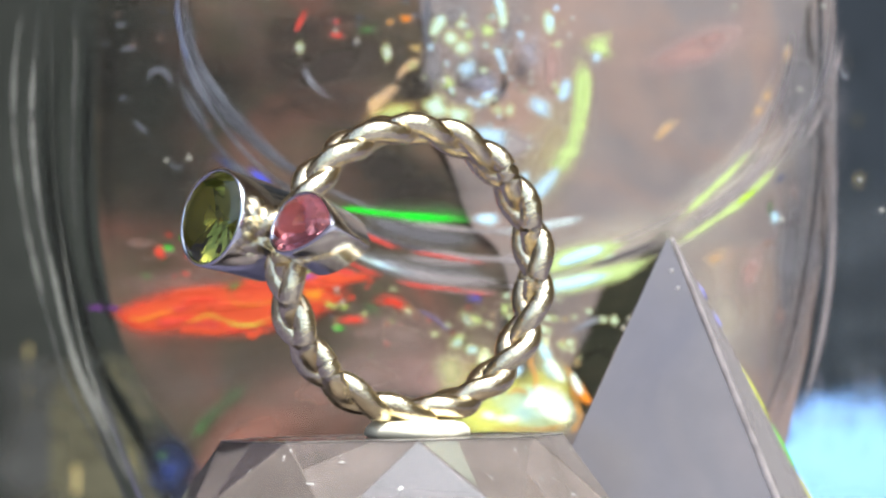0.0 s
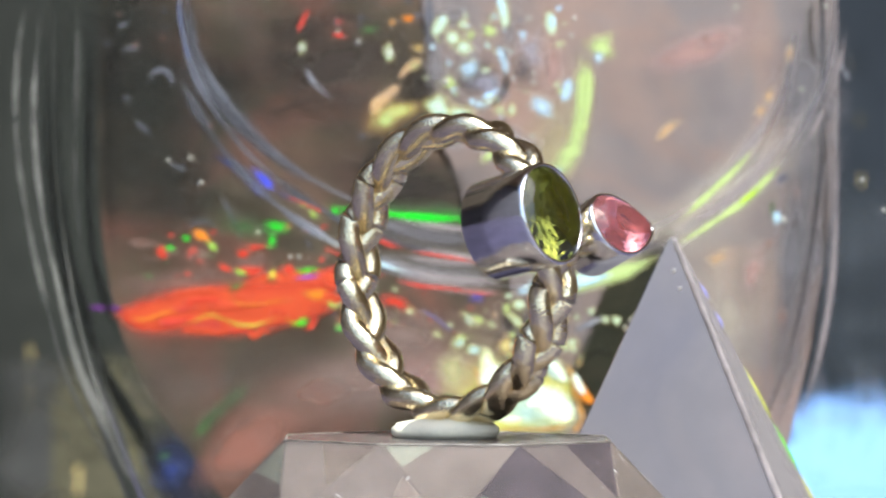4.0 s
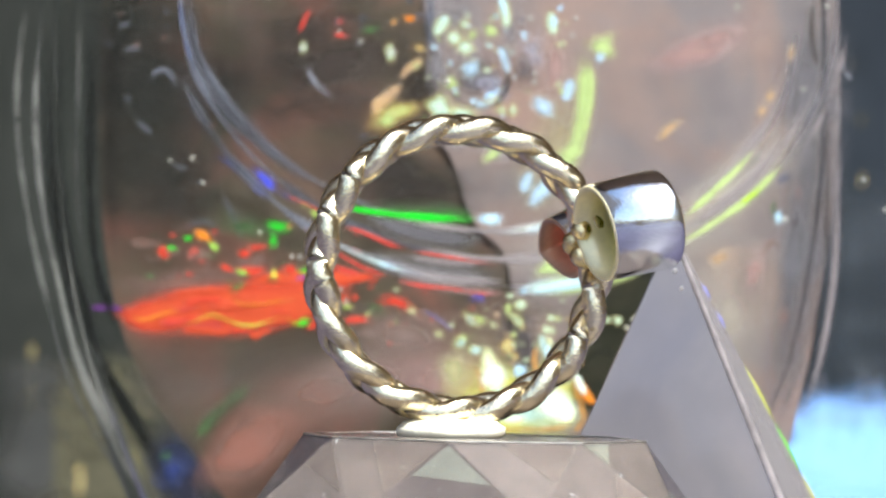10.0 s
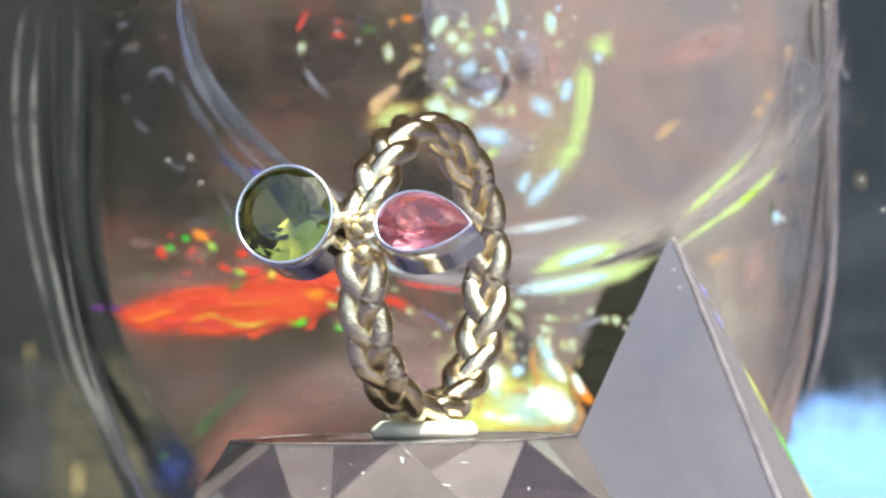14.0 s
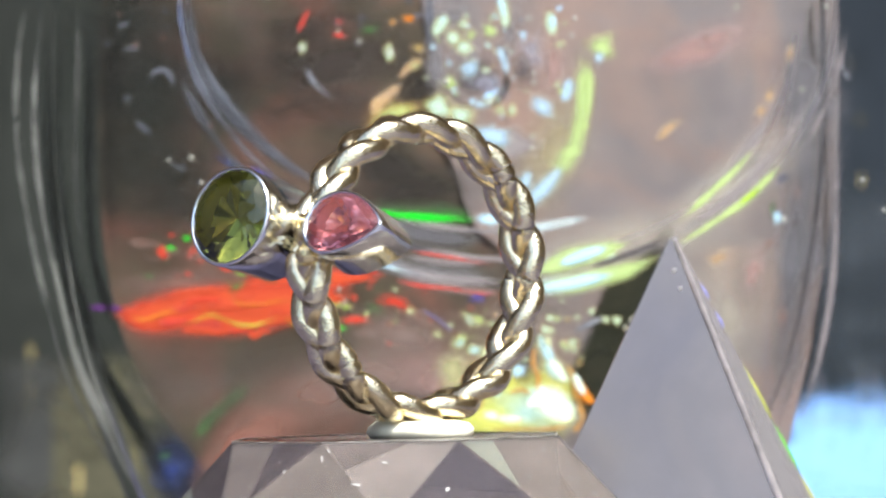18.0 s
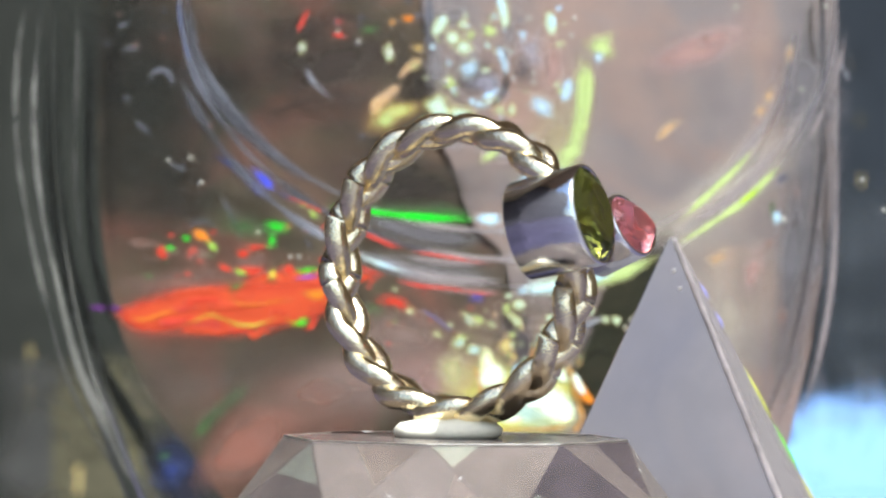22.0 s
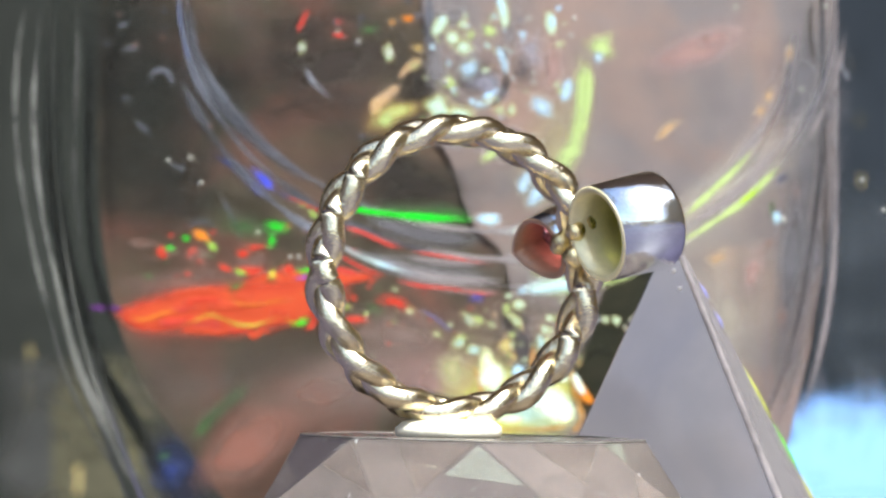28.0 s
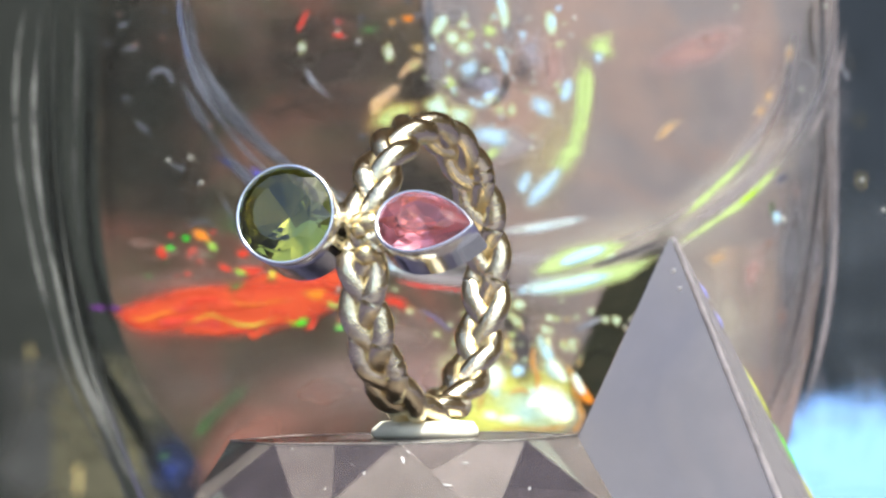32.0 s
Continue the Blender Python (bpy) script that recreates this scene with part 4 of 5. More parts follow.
ribbon("flame", [(12.10, -1.34, 0.30), (13.11, 0.17, 0.61), (12.61, 1.59, 0.40)], 72.70, AMBER, gold)
blob("gold_zone", 3.77, 4.71, 4.07, 3.56, 75.0, GOLD_ZONE, gold, 0)
for pts in ([(8.97, 7.26, 0.20), (8.67, 5.23, 0.46), (9.17, 3.61, 0.46), (8.87, 2.20, 0.25)], [(11.60, 5.23, 0.20), (12.31, 3.81, 0.46), (12.51, 2.20, 0.40), (13.32, 0.93, 0.20)], [(3.40, 5.23, 0.20), (3.81, 3.81, 0.40), (4.11, 1.94, 0.40), (3.60, 0.17, 0.20)], [(6.44, 2.20, 0.20), (7.55, 2.70, 0.40), (8.56, 2.20, 0.25)], [(4.01, -0.94, 0.20), (7.05, -0.84, 0.46), (10.59, -0.74, 0.46), (12.41, -0.33, 0.20)]):
    ribbon("flame_edge", pts, 72.9, AMBER, gold)
for x, z, a, b, tn in ((8.81, 1.59, 1.01, 0.51, 20), (11.69, 0.08, 0.71, 0.45, 0), (6.79, 0.08, 1.21, 0.40, 0), (4.81, 4.02, 0.40, 1.11, 8), (10.83, 4.63, 0.35, 1.01, 35), (4.92, 0.43, 0.71, 0.40, 0), (10.07, 6.95, 0.25, 0.61, 10), (9.46, 2.71, 0.45, 0.45, 0)):
    blob("flame_core", x, z, a, b, 72.4, FLAME_WHITE, gold, tn, rough=0.6)
blob("dark_piece", 7.32, 7.26, 1.52, 4.06, 74.0, MAUVE, gold, 5)
blob("dark_piece", 6.81, 9.29, 1.22, 1.52, 73.95, UMBER, gold, 5)
blob("olive_piece", 14.17, 3.45, 1.73, 2.94, 74.10, OLIVE, gold, -25)
for x, z, a, b, tn, core in ((7.30, 4.47, 0.56, 0.56, 0, 0.7), (6.79, 6.65, 0.40, 0.71, 0, 0.3), (3.76, 8.98, 0.91, 0.40, -28, -1), (2.24, 7.26, 0.81, 0.56, 10, -1), (3.10, 6.40, 0.66, 0.35, 20, -1), (0.21, 7.66, 0.46, 0.30, -35, -1), (-2.31, 9.78, 0.40, 0.35, 0, -1), (7.04, 8.98, 0.81, 0.46, -30, 0.5), (7.30, 10.24, 0.51, 0.40, 0, -1), (6.54, 11.10, 0.40, 0.30, 0, 0.4), (10.33, 8.01, 0.46, 0.46, 0, 0.3), (10.84, 9.03, 0.46, 0.40, 0, -1), (12.20, 6.90, 0.66, 0.51, 10, 0.5), (12.36, 6.24, 0.46, 0.30, 0, 0.3), (12.61, 9.18, 0.40, 0.35, 0, 0.3), (13.87, 9.68, 0.40, 0.35, 0, 0.3)):
    glint("flake", x, z, 0.8 * a, 0.8 * b, 72.80, gold, tn, core)
for x, z, a, b, tn, core in ((15.24, 9.03, 0.46, 0.40, 0, 0.4), (17.77, 9.03, 0.35, 0.35, 0, 0.3), (16.96, 8.17, 0.25, 0.25, 0, 0.2), (11.75, 8.98, 0.30, 0.30, 0, 0.2), (6.29, 10.04, 0.35, 0.51, 0, -1), (10.84, 4.22, 0.51, 0.46, 0, 0.7), (5.02, 8.52, 0.51, 0.30, -20, 0.4), (7.80, 11.56, 0.51, 0.30, 0, 0.7), (15.64, 14.59, 0.81, 0.46, 10, 0.3), (-8.64, 10.29, 0.25, 0.20, 0, -1)):
    glint("flake", x, z, 0.8 * a, 0.8 * b, 72.80, gold, tn, core)
ribbon("silver_arc", [(12.13, 7.76, 0.30), (13.65, 8.52, 0.51), (15.17, 9.28, 0.35)], 73.60, SILVERY, gold)
rnd_flame = random.Random(4)
for k in range(20):
    t = rnd_flame.uniform(0, 2 * math.pi)
    glint("spark", 8.4 + 5.2 * math.cos(t) * rnd_flame.uniform(0.4, 1.1), 4.0 + 4.4 * math.sin(t) * rnd_flame.uniform(0.3, 1.1), rnd_flame.uniform(0.12, 0.4), rnd_flame.uniform(0.12, 0.3), 72.6, gold, rnd_flame.uniform(0, 90), rnd_flame.choice((0, 0.4, 0.4, 0.7, -1)))
# beads and veils painting the sparkle round the bubbles
for x, z, a, b, tn, m in ((1.48, 36.17, 2.03, 1.52, 0, MIST_PALE), (-0.04, 32.11, 1.12, 3.04, 10, MIST_PALE), (6.55, 34.65, 1.52, 2.54, 0, MIST_PALE), (4.53, 30.08, 2.03, 1.01, -20, LILAC_MIST), (8.58, 33.13, 1.52, 2.03, 0, LILAC_MIST), (1.48, 26.02, 2.03, 1.52, 20, PEARL), (6.55, 24.50, 2.54, 1.72, 0, PEARL), (10.61, 31.10, 1.22, 3.04, 0, BLUSH), (3.00, 33.13, 1.52, 1.22, 0, LILAC_MIST), (-0.55, 35.66, 0.71, 3.04, 0, MIST)):
    blob("veil", x, z, a, b, 73.9, m, gold, tn, rough=0.6)
rnd_bead = random.Random(33)
for k in range(70):
    x, z = rnd_bead.gauss(3.2, 3.6), rnd_bead.uniform(26.0, 38.5)
    r = rnd_bead.uniform(0.07, 0.22)
    blob("bead", x if x > -2.0 else x + 5.0, z, r * rnd_bead.uniform(0.8, 1.7), r, 72.3, rnd_bead.choice((GLINT, GLINT_LIME, WHITE, WHITE, LILAC_MIST, GLINT_DIM, MAUVE)), gold, rnd_bead.uniform(-60, 60), rough=0.5, seed=k)
for k in range(34):
    x, z = rnd_bead.uniform(-9.0, 6.5), rnd_bead.uniform(5.0, 12.0)
    r = rnd_bead.uniform(0.07, 0.20)
    blob("bead", x, z, r * rnd_bead.uniform(0.8, 2.2), r, 72.2, rnd_bead.choice((GLINT, GLINT_LIME, MIST_PALE, ROSE, RED_DEEP, FRINGE, UMBER)), gold, rnd_bead.uniform(-60, 30), rough=0.6, seed=k)
rnd = random.Random(21)
for x0, x1, z0, z1, count, mats in ((-0.5, 11.6, 27.5, 37.9, 22, (GLINT_LIME, WHITE, FLAME, GLINT, SILVERY)), (-9.2, 12.1, 4.7, 11.3, 16, (GLINT, GLINT_LIME, AMBER, FRINGE)), (-11.7, -0.5, 31.1, 37.7, 10, (HAZE, AMBER, MIST)), (-29.5, -17.8, 21.0, 36.7, 10, (HAZE, ROSE, MIST))):
    for _ in range(count):
        r = rnd.uniform(0.12, 0.32)
        blob("flake", rnd.uniform(x0, x1), rnd.uniform(z0, z1), r * rnd.uniform(0.8, 2.0), r, 72.50, rnd.choice(mats), gold, rnd.uniform(-40, 60), rough=0.4)


# ---- glass pyramid ----
def make_pyramid():
    base, h = 17.5, 37.9
    pyr = tagged(new("glass_pyramid"), "frosted lavender-grey glass pyramid standing on the table", "pyramid")
    bm = bmesh.new()
    apex = bm.verts.new((0, 0, h * MM))
    cs = [bm.verts.new((sx * base * MM, sy * base * MM, 0)) for sx, sy in ((-0.835, -1), (1, -1), (1, 1), (-0.835, 1))]
    for i in range(4):
        bm.faces.new((cs[i], cs[(i + 1) % 4], apex))
    bm.faces.new(list(reversed(cs)))
    bmesh.ops.bevel(bm, geom=list(bm.edges), offset=0.4 * MM, segments=2, affect="EDGES")
    body = part("body", bm, CLEAR, pyr, "clear glass sides")
    body.visible_shadow = False
    bm = bmesh.new()
    tip = Vector((0, -0.01 * base, h * 0.985))
    tri = [Vector((-base * 0.827, -base - 0.15, 0.1)), Vector((base * 0.99, -base - 0.15, 0.1)), tip + Vector((0, -0.35, 0))]
    front = [bm.verts.new(p * MM) for p in tri]
    inside = [bm.verts.new((p + Vector((0, 0.25, 0))) * MM) for p in tri]
    bm.faces.new(front)
    bm.faces.new(list(reversed(inside)))
    for i in range(3):
        j = (i + 1) % 3
        bm.faces.new((front[i], inside[i], inside[j], front[j]))
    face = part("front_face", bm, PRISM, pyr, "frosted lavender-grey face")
    face.visible_shadow = False
    bm = bmesh.new()
    tri = [Vector((base * 1.003, -base * 0.99, 0.1)), Vector((base * 1.003, base * 0.99, 0.1)), tip + Vector((0.25, 0, 0))]
    outer = [bm.verts.new((p + Vector((0.12, 0, 0.05))) * MM) for p in tri]
    inside = [bm.verts.new((p + Vector((-0.12, 0, -0.05))) * MM) for p in tri]
    bm.faces.new(outer)
    bm.faces.new(list(reversed(inside)))
    for i in range(3):
        j = (i + 1) % 3
        bm.faces.new((outer[i], inside[i], inside[j], outer[j]))
    side = part("side_face", bm, PRISM_SIDE, pyr, "frosted face coloured paler to make up for weaker light")
    side.visible_shadow = False
    for x, z, a, b, tn in ((6.2, 7.5, 0.9, 0.35, 35), (0.5, 34.6, 0.2, 0.2, 0), (1.1, 33.2, 0.16, 0.16, 0), (-5.6, 17.5, 1.2, 0.3, 60)):   # small pale spots on the front face
        bm = bmesh.new()
        bmesh.ops.create_icosphere(bm, subdivisions=2, radius=1.0)
        y = -base * (1 - z / h) - 0.42
        bm.transform(Matrix.Translation((x * MM, y * MM, z * MM)) @ Matrix.Rotation(radians(-tn), 4, "Y") @ Matrix.Diagonal((a * MM, 0.08 * MM, b * MM, 1)))
        mark = part("pale_spot", bm, PALE_SPOT, pyr, "pale spot on the glass", True)
        mark.visible_shadow = False
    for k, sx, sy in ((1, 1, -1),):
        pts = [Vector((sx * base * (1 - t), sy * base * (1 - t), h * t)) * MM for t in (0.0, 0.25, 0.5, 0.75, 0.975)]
        part("ridge", tube(pts, [0.22 * MM, 0.3 * MM, 0.34 * MM, 0.26 * MM, 0.14 * MM], 8), RIDGE, pyr, "pale line along the ridge" if k == 1 else "", True)
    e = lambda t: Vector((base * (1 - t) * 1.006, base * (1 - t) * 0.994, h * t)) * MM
    # coloured tubes paint the rainbow gleam down the far ridge
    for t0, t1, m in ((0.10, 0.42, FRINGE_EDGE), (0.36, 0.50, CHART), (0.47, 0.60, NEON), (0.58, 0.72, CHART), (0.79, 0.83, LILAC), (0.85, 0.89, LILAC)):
        part("ridge_gleam", tube([e(t0 + (t1 - t0) * q) for q in (0, 0.3, 0.6, 1)], [0.08 * MM, 0.26 * MM, 0.26 * MM, 0.08 * MM], 8), m, pyr, "coloured strip painting a rainbow gleam on the ridge", True)
    pyr.matrix_world = Matrix.Translation((0.0188, 0.027, FLOOR)) @ pose(0, 0, 0, 0, 0, -11)


make_pyramid()


# ---- air bubbles and droplets in the glass ----
def make_bubbles():
    rnd = random.Random(8)
    def drop(x, z, r, y=55.0, label="small clear bubble in the glass", name="bubble"):
        if r > 0.7:
            bm = tube([(r * MM * math.cos(a), 0, r * MM * math.sin(a)) for a in np.linspace(0, 2 * math.pi, 40, endpoint=False)], 0.03 * MM, 8, True)
        elif rnd.random() < 0.45:
            bm = tube([(r * MM * math.cos(a), 0, r * MM * math.sin(a)) for a in np.linspace(0, 2 * math.pi, 20, endpoint=False)], 0.35 * r * MM, 8, True)
        else:
            bm = bmesh.new()
            bmesh.ops.create_uvsphere(bm, u_segments=14, v_segments=9, radius=r * MM)
        ob = finish(name, bm, BUBBLE if r > 0.7 else DROP, smooth=True)
        ob.location = (x * MM, y * MM, z * MM)
        ob.visible_shadow = False
        tagged(ob, label, name, name + "s on the glass")
    for x, y, r in ((3.66, 30.3, 62), (-7.1, 32.3, 92), (7.8, 30.8, 42), (7.0, 7.4, 34)):
        drop(x, y, r * 0.048, 60, "round rim of a flat bubble in the glass")
    for x, y, r in ((8.02, 34.72, 7), (11.91, 34.72, 7), (11.66, 33.27, 6), (8.40, 30.01, 7), (8.40, 29.28, 7), (8.26, 24.61, 6), (8.26, 23.63, 7), (-20.93, 22.76, 7), (-20.05, 20.62, 7), (-22.87, 22.56, 6), (-15.19, 16.39, 7), (-12.42, 14.29, 6), (-11.69, 14.29, 6), (-8.28, 11.52, 7), (-7.79, 10.40, 7), (21.05, 13.47, 7), (20.66, 12.59, 6), (16.87, 8.85, 8), (16.28, 8.21, 6), (29.81, 17.46, 10), (31.41, 28.64, 7), (-3.90, 31.81, 10), (-11.54, 32.15, 8), (33.46, 35.75, 8), (4.61, 27.67, 11), (0.86, 29.28, 11), (-6.53, 32.78, 6), (-8.38, 33.61, 6), (25.77, 35.70, 7), (36.57, 20.86, 8), (38.42, 18.28, 8)):
        drop(x, y, r * 0.048 * 0.55, label="tiny bright droplet on the glass", name="droplet")


make_bubbles()


# ---- silver ring with two stones ----
RING_C = (1.82, 0.27, 11.3)   # from the ring's foot, mm
FOOT = 0.95


def braid_strand(phase, periods=6, n=330):
    pts = []
    for i in range(n):
        s = 2 * math.pi * i / n
        w = periods * s + phase
        r = 10.42 + 0.34 * math.sin(2 * w)
        v = 1.14 * math.sin(w)
        pts.append(((RING_C[0] + r * math.cos(s)) * MM, (RING_C[1] + v) * MM, (RING_C[2] + r * math.sin(s)) * MM))
    return pts


def bezel_frame(front, back):
    f, b = Vector(front), Vector(back)
    n = (f - b).normalized()
    e = Vector((0, 1, 0))
    e = (e - n * e.dot(n)).normalized()
    u = n.cross(e)
    m = Matrix((e, u, n)).transposed().to_4x4()
    return Matrix.Translation(f * MM) @ m, (f - b).length


def round_outline(r, n=48):
    return [(r * math.cos(2 * math.pi * i / n), r * math.sin(2 * math.pi * i / n)) for i in range(n)]


def pear_outline(a, b, n=48, grow=0.0):
    out = []
    for i in range(n):
        p = 2 * math.pi * i / n
        x, y = a * math.cos(p), b * math.sin(p) * math.sin(p / 2) ** 0.62
        out.append((x, y))
    if grow:
        c = [(x * (1 + grow / a), y * (1 + grow / b)) for x, y in out]
        return c
    return out


def bezel(name, outer, inner, length, taper, m, parent, label, lining):
    """A hollow tapered setting, open at the back, with a rounded lip."""
    z = lambda o, s, h: [(x * s * MM, y * s * MM, h * MM) for x, y in o]
    mix = lambda t: [(a[0] + (b[0] - a[0]) * t, a[1] + (b[1] - a[1]) * t) for a, b in zip(outer, inner)]
    loops = [z(outer, taper, -length), z(outer, 1.0, -0.35), z(mix(0.06), 1, -0.1), z(mix(0.3), 1, 0.05), z(mix(0.7), 1, 0.06), z(mix(1.0), 1, -0.1),
             z(inner, 1.0, -0.5), z(inner, taper * 0.97, -length), z(outer, taper, -length)]
    bm = loft(loops, True, False)
    bmesh.ops.remove_doubles(bm, verts=bm.verts, dist=1e-8)
    bm.transform(m)
    ob = part(name, bm, SETTING, parent, label, True)
    half = [(x * taper, y * taper) for x, y in mix(0.5)]
    bm = loft([z(inner, 0.985, -0.9), z(inner, 0.985 * (1 + (taper * 0.97 - 1) * 0.6), -0.6 * length), z(inner, taper * 0.955, -length - 0.02), z(half, 1.0, -length - 0.09),
               z(outer, taper * 0.992, -length - 0.03), z(outer, taper * 0.992, -length + 0.04), z(inner, taper * 0.965, -length + 0.04), z(inner, 0.992, -0.9), z(inner, 0.985, -0.9)], True, False)
    bmesh.ops.remove_doubles(bm, verts=bm.verts, dist=1e-8)
    bm.transform(m)
    part("lining", bm, lining, ob, "lining coloured as warm light through the stone", True)
    return ob


def gem(name, outline, sizes, tip_z, material, m, parent, label):
    """A faceted stone: (scale, height, half-step) from table to culet."""
    n = len(outline)
    bm = bmesh.new()
    rings = []
    for k, (s, h, half) in enumerate(sizes):
        ring = []
        for i in range(n):
            a, b = outline[i], outline[(i + 1) % n]
            x, y = ((a[0] + b[0]) / 2, (a[1] + b[1]) / 2) if half else a
            ring.append(bm.verts.new((x * s * MM, y * s * MM, h * MM)))
        rings.append((ring, half))
    bm.faces.new(rings[0][0])
    for (a, ha), (b, hb) in zip(rings, rings[1:]):
        for i in range(n):
            j = (i + 1) % n
            if ha == hb:
                bm.faces.new((a[i], a[j], b[j], b[i]))
            elif hb:
                bm.faces.new((a[i], a[j], b[i]))
                bm.faces.new((a[j], b[j], b[i]))
            else:
                bm.faces.new((a[i], b[j], b[i]))
                bm.faces.new((a[i], a[j], b[j]))
    tip = bm.verts.new((0, 0, tip_z * MM))
    last = rings[-1][0]
    for i in range(n):
        bm.faces.new((last[i], last[(i + 1) % n], tip))
    bm.transform(m)
    return part(name, bm, material, parent, label)


def make_ring():
    ring = tagged(new("ring"), "silver plaited ring with a green and a pink stone", "ring")
    for k in range(3):
        part("strand", tube(braid_strand(2 * math.pi * k / 3), 0.86 * MM, 16, True), SILVER, ring, smooth=True)
    m, length = bezel_frame((16.2, -3.9, 16.05 - FOOT), (11.0, -4.85, 14.9 - FOOT))
    bezel("round_setting", round_outline(3.72), round_outline(3.38), length, 0.97, m, ring, "polished round silver setting", GOLD_LIT)
    gem("green_stone", round_outline(3.5, 14), [(0.62, 0.66, 0), (0.84, 0.43, 1), (1.0, -0.05, 0), (1.0, -0.2, 0)], -2.5, PERIDOT, m, ring, "olive green round faceted stone")
    m, length = bezel_frame((13.76, 5.9, 15.47 - FOOT), (10.5, 5.4, 13.95 - FOOT))
    bezel("pear_setting", pear_outline(3.75, 3.0), pear_outline(3.38, 2.64), length, 1.0, m, ring, "polished pear-shaped silver setting", COPPER_LIT)
    gem("pink_stone", pear_outline(3.46, 2.72, 14), [(0.52, 0.80, 0), (0.78, 0.52, 1), (1.0, -0.05, 0), (1.0, -0.2, 0), (0.62, -0.85, 1), (0.26, -1.25, 0)], -1.45, PINK_GEM, m, ring, "coral pink pear-shaped faceted stone")
    rnd = random.Random(3)
    for k in range(14):
        bm = bmesh.new()
        bmesh.ops.create_icosphere(bm, subdivisions=2, radius=rnd.uniform(0.55, 0.95) * MM)
        for v in bm.verts:
            v.co *= 1 + 0.15 * noise.noise(v.co * 2500)
        bm.transform(Matrix.Translation(((11.3 + rnd.uniform(-0.7, 1.6)) * MM, (0.7 + rnd.uniform(-2.2, 1.4)) * MM, (14.3 - FOOT + rnd.uniform(-1.6, 1.4)) * MM)))
        part("solder_joint", bm, SOLDER, ring, smooth=True)
    return ring


def make_putty():
    bm = lathe([(0, 0), (3.7, 0), (4.05, 0.3), (4.0, 0.75), (3.5, 1.2), (2.4, 1.4), (0, 1.45)], 40)
    for v in bm.verts:
        k = 1 + 0.09 * noise.noise(v.co * 450)
        v.co = Vector((v.co.x * k + 0.0013, v.co.y * k * 0.95, v.co.z * (1 + 0.12 * noise.noise(v.co * 700 + Vector((3, 1, 0))))))
    return tagged(finish("putty", bm, PUTTY, smooth=True), "flattened blob of cream white putty holding the ring", "putty")


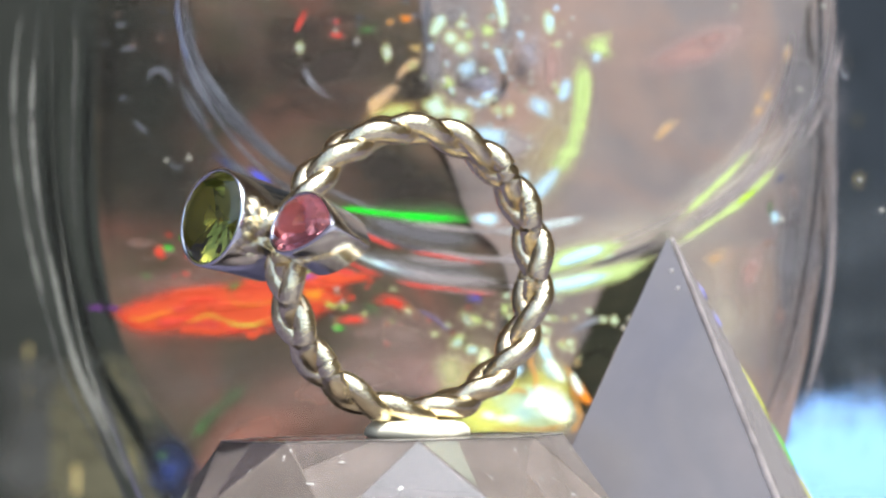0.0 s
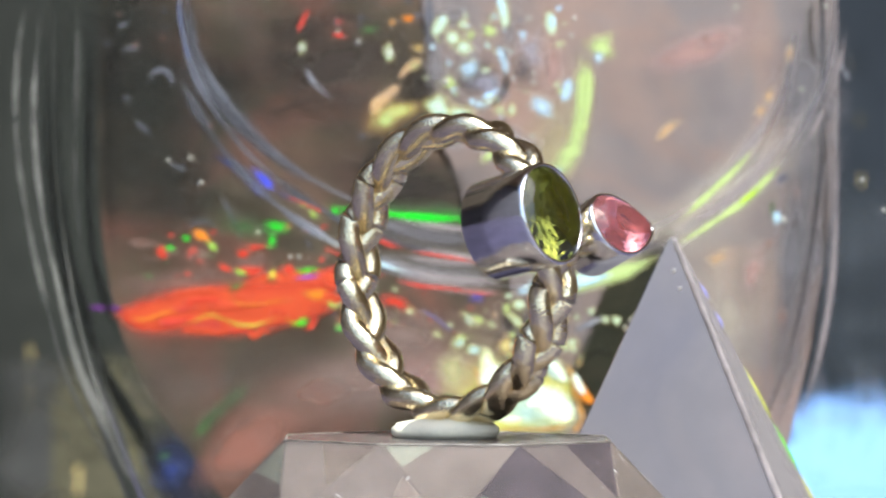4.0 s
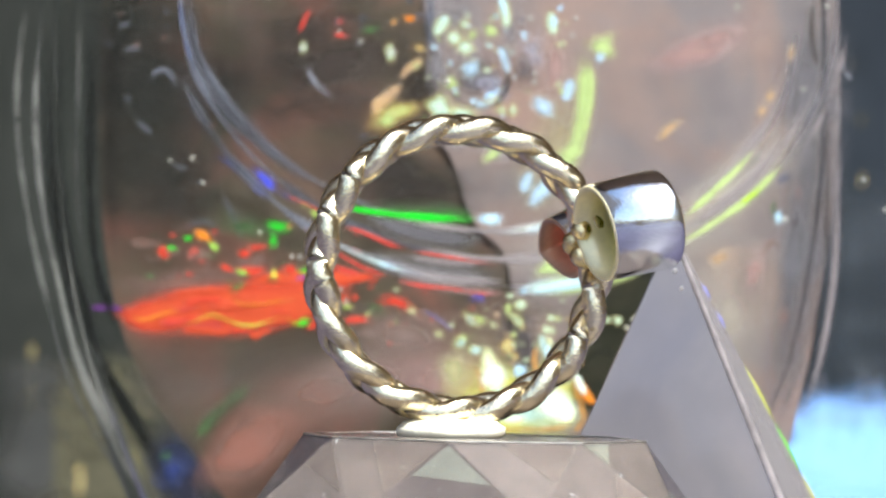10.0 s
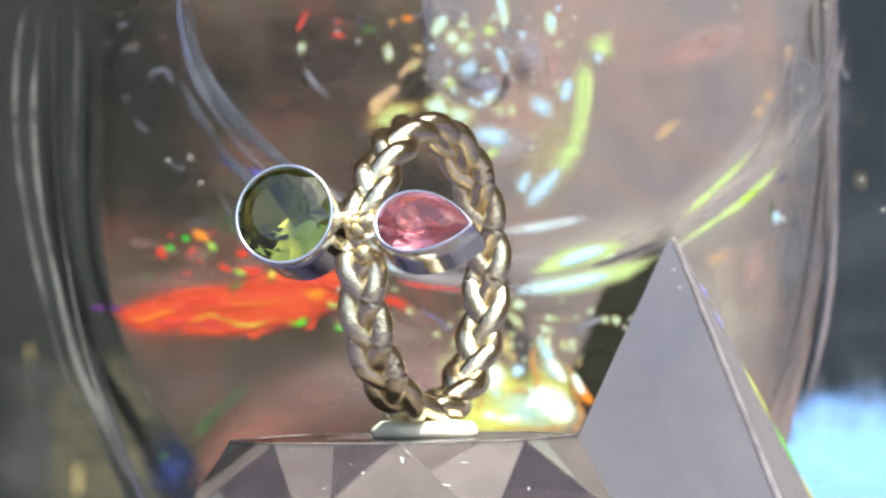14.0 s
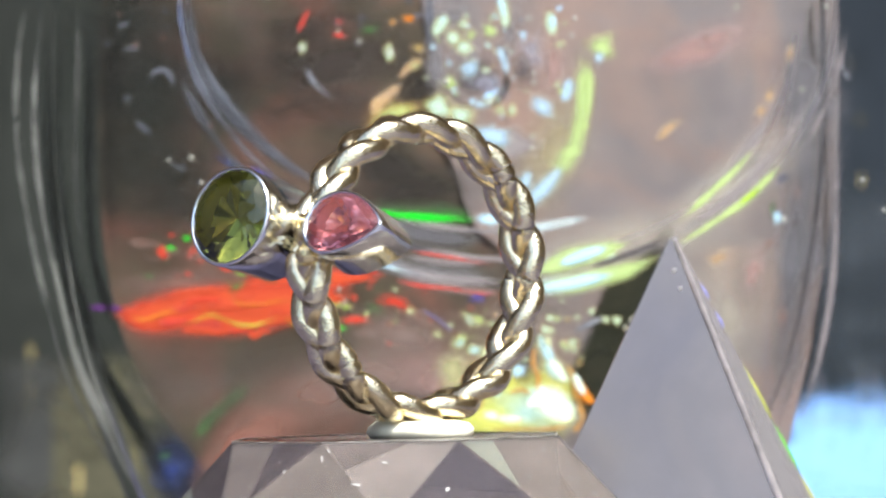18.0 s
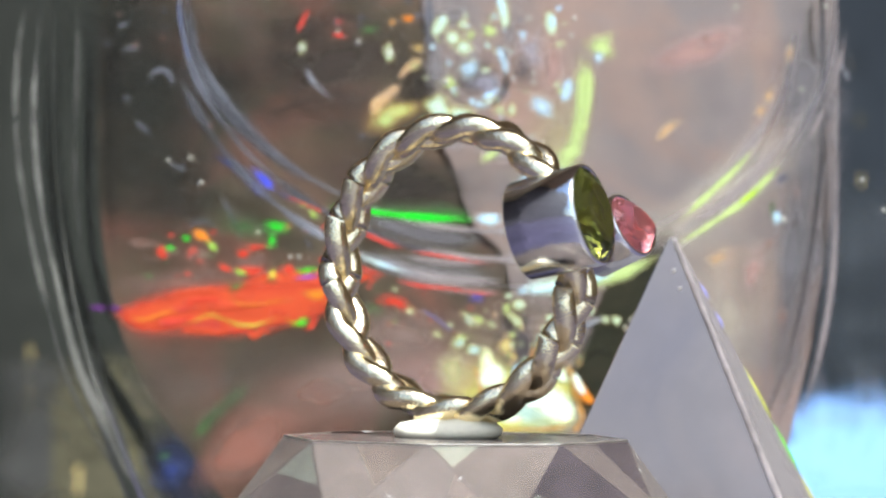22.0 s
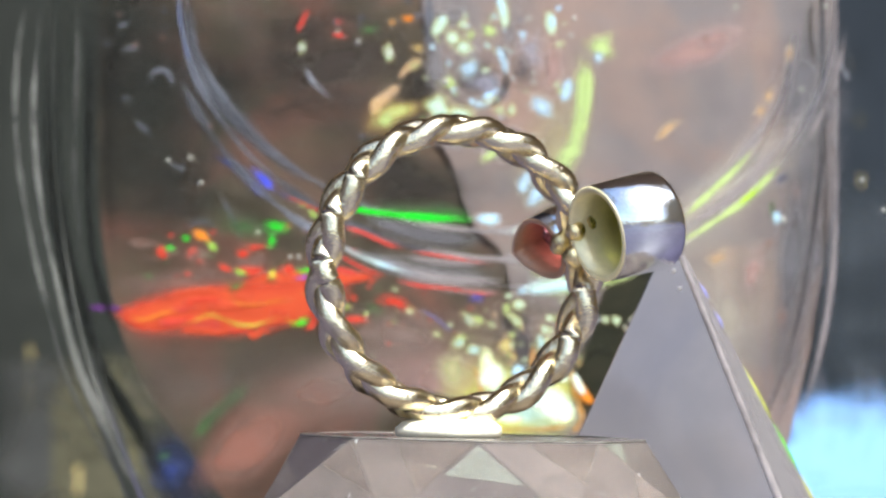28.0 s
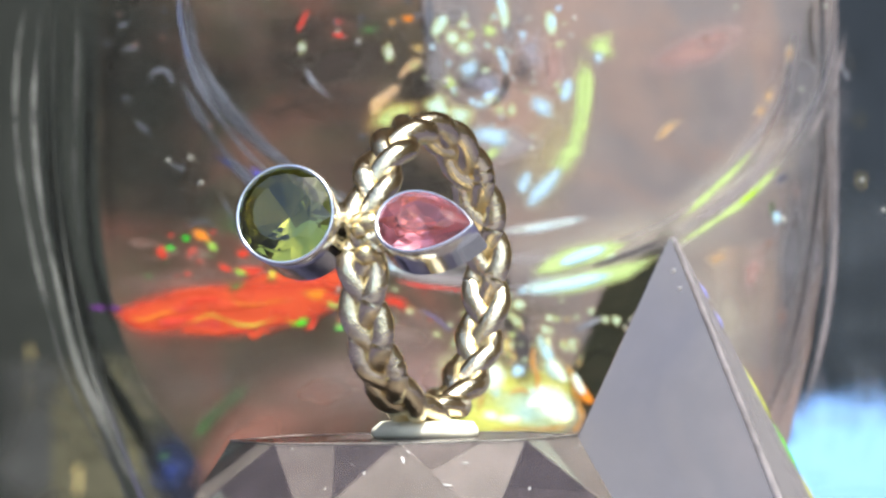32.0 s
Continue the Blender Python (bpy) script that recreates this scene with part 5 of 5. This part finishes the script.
def make_crystal():
    """A brilliant-cut glass block: octagonal table, star and kite facets, girdle, foot."""
    base = tagged(new("crystal_base"), "large faceted cut-glass crystal with a flat top turning slowly", "crystal")
    n, cx, cy = 8, 2.63, -1.2

    def ring(r, z, half, lean=0.0):
        """One level's corners; the flat top leans a little."""
        out = []
        for i in range(n):
            a = 2 * math.pi * (i + half) / n + 0.43
            x, y = cx + r * math.cos(a), cy + r * math.sin(a)
            out.append(Vector((x, y, z + lean * (x * math.cos(2.62) + y * math.sin(2.62)))))
        return out
    levels = ((12.7, 0.0, 0, 0.021), (17.3, -5.8, 0.5, 0.01), (22.6, -10.2, 0, 0.0), (23.0, -12.5, 0.5, 0.0), (20.0, -21.9, 0, 0.0))
    loops = [ring(*p) for p in levels]
    tris = []
    for k, (a, b) in enumerate(zip(loops, loops[1:])):
        for i in range(n):
            j = (i + 1) % n
            tris += [(a[i], a[j], b[i]), (a[j], b[j], b[i])] if levels[k][2] == 0 else [(a[i], b[j], b[i]), (a[i], a[j], b[j])]
    bm = bmesh.new()
    mid = Vector((cx, cy, -10))
    core = [[bm.verts.new((mid + (p - mid) * 0.985) * MM) for p in lp] for lp in loops]
    bm.faces.new(core[0])
    bm.faces.new(core[-1])
    for k, (a, b) in enumerate(zip(core, core[1:])):
        for i in range(n):
            j = (i + 1) % n
            for f in ([(a[i], a[j], b[i]), (a[j], b[j], b[i])] if levels[k][2] == 0 else [(a[i], b[j], b[i]), (a[i], a[j], b[j])]):
                bm.faces.new(f)
    part("core", bm, CRYSTAL_CORE, base)

    def facet(poly, name):
        c = sum(poly, Vector()) / len(poly)
        nrm = (poly[1] - poly[0]).cross(poly[2] - poly[0]).normalized()
        if nrm.dot(c - mid) < 0:
            nrm = -nrm
        bm = bmesh.new()
        lo = [bm.verts.new((p - nrm * 0.07) * MM) for p in poly]
        up = [bm.verts.new((p + (c - p).normalized() * 0.05) * MM) for p in poly]
        bm.faces.new(lo)
        bm.faces.new(up)
        for i in range(len(poly)):
            j = (i + 1) % len(poly)
            bm.faces.new((lo[i], lo[j], up[j], up[i]))
        plate = part(name, bm, CRYSTAL, base)
        plate.visible_shadow = False
    facet(loops[0], "table_facet")
    for t in tris:
        facet(list(t), "facet")
    rnd = random.Random(31)
    for t in tris[:4 * n]:   # inset triangles painting facets mirrored inside the glass
        c = sum(t, Vector()) / 3
        nrm = (t[1] - t[0]).cross(t[2] - t[0]).normalized()
        nrm = nrm if nrm.dot(c - mid) > 0 else -nrm
        a, b, d = rnd.sample(list(t), 3)
        k, m_ = rnd.uniform(0.3, 0.75), rnd.uniform(0.25, 0.8)
        facet([p + nrm * 0.03 for p in (a.lerp(c, 0.06), a.lerp(b, k).lerp(c, 0.06), a.lerp(d, m_).lerp(c, 0.06))], "facet")
    # thin bright tube painting the highlight along the rim
    part("table_edge", tube([p * MM for p in loops[0]], 0.07 * MM, 6, True), EDGE_GLASS, base, "bright line painting the highlight on the flat top's rim")
    rnd = random.Random(14)
    for _ in range(70):   # nicks that catch the light along the upper facets
        p, q, r = rnd.choice(tris[:2 * n])
        u, v = sorted((rnd.random() ** 1.5, rnd.random()))
        at = p * u + q * (v - u) + r * (1 - v)
        bm = bmesh.new()
        bmesh.ops.create_icosphere(bm, subdivisions=1, radius=rnd.uniform(0.035, 0.10) * MM)
        nrm = (q - p).cross(r - p).normalized()
        bm.transform(Matrix.Translation(at * MM) @ nrm.to_track_quat("Z", "Y").to_matrix().to_4x4() @ Matrix.Rotation(rnd.uniform(0, 3), 4, "Z") @ Matrix.Diagonal((rnd.uniform(1, 4.5), rnd.uniform(0.7, 1.5), 0.25, 1)))
        part("nick", bm, NICK, base)
    return base


RING, PUTTY_BLOB, BASE = make_ring(), make_putty(), make_crystal()


def motions():
    """The display turns about its upright axis, to and fro; degrees every half second."""
    turns = (208.9, 187.8, 154.4, 110.0, 65.6, 28.3, -3.2, -29.0, -46.2, -57.2, -65.2, -70.3, -73.2, -73.8, -72.0, -68.0, -61.7, -52.0, -38.8, -17.0, 12.0, 46.0, 87.0, 133.0, 173.0, 199.5, 217.0, 231.5, 244.0, 250.5, 253.5, 254.5, 254.0, 251.3, 244.7, 234.4, 221.1, 205.0, 181.7, 145.3, 99.8, 56.7, 21.0, -9.5, -33.6, -48.9, -59.3, -66.5, -71.1, -73.5, -71.0, -66.4, -59.1, -48.6, -33.2, -8.9, 21.6, 57.5, 100.7, 146.1, 182.3, 205.1, 220.5, 233.5, 244.2)
    for thing, z in ((RING, FOOT * MM), (PUTTY_BLOB, -0.00012), (BASE, 0.0)):
        walk(thing, [(0.5 * i, pose(0, 0, z, 0, 0, a)) for i, a in enumerate(turns)])


motions()
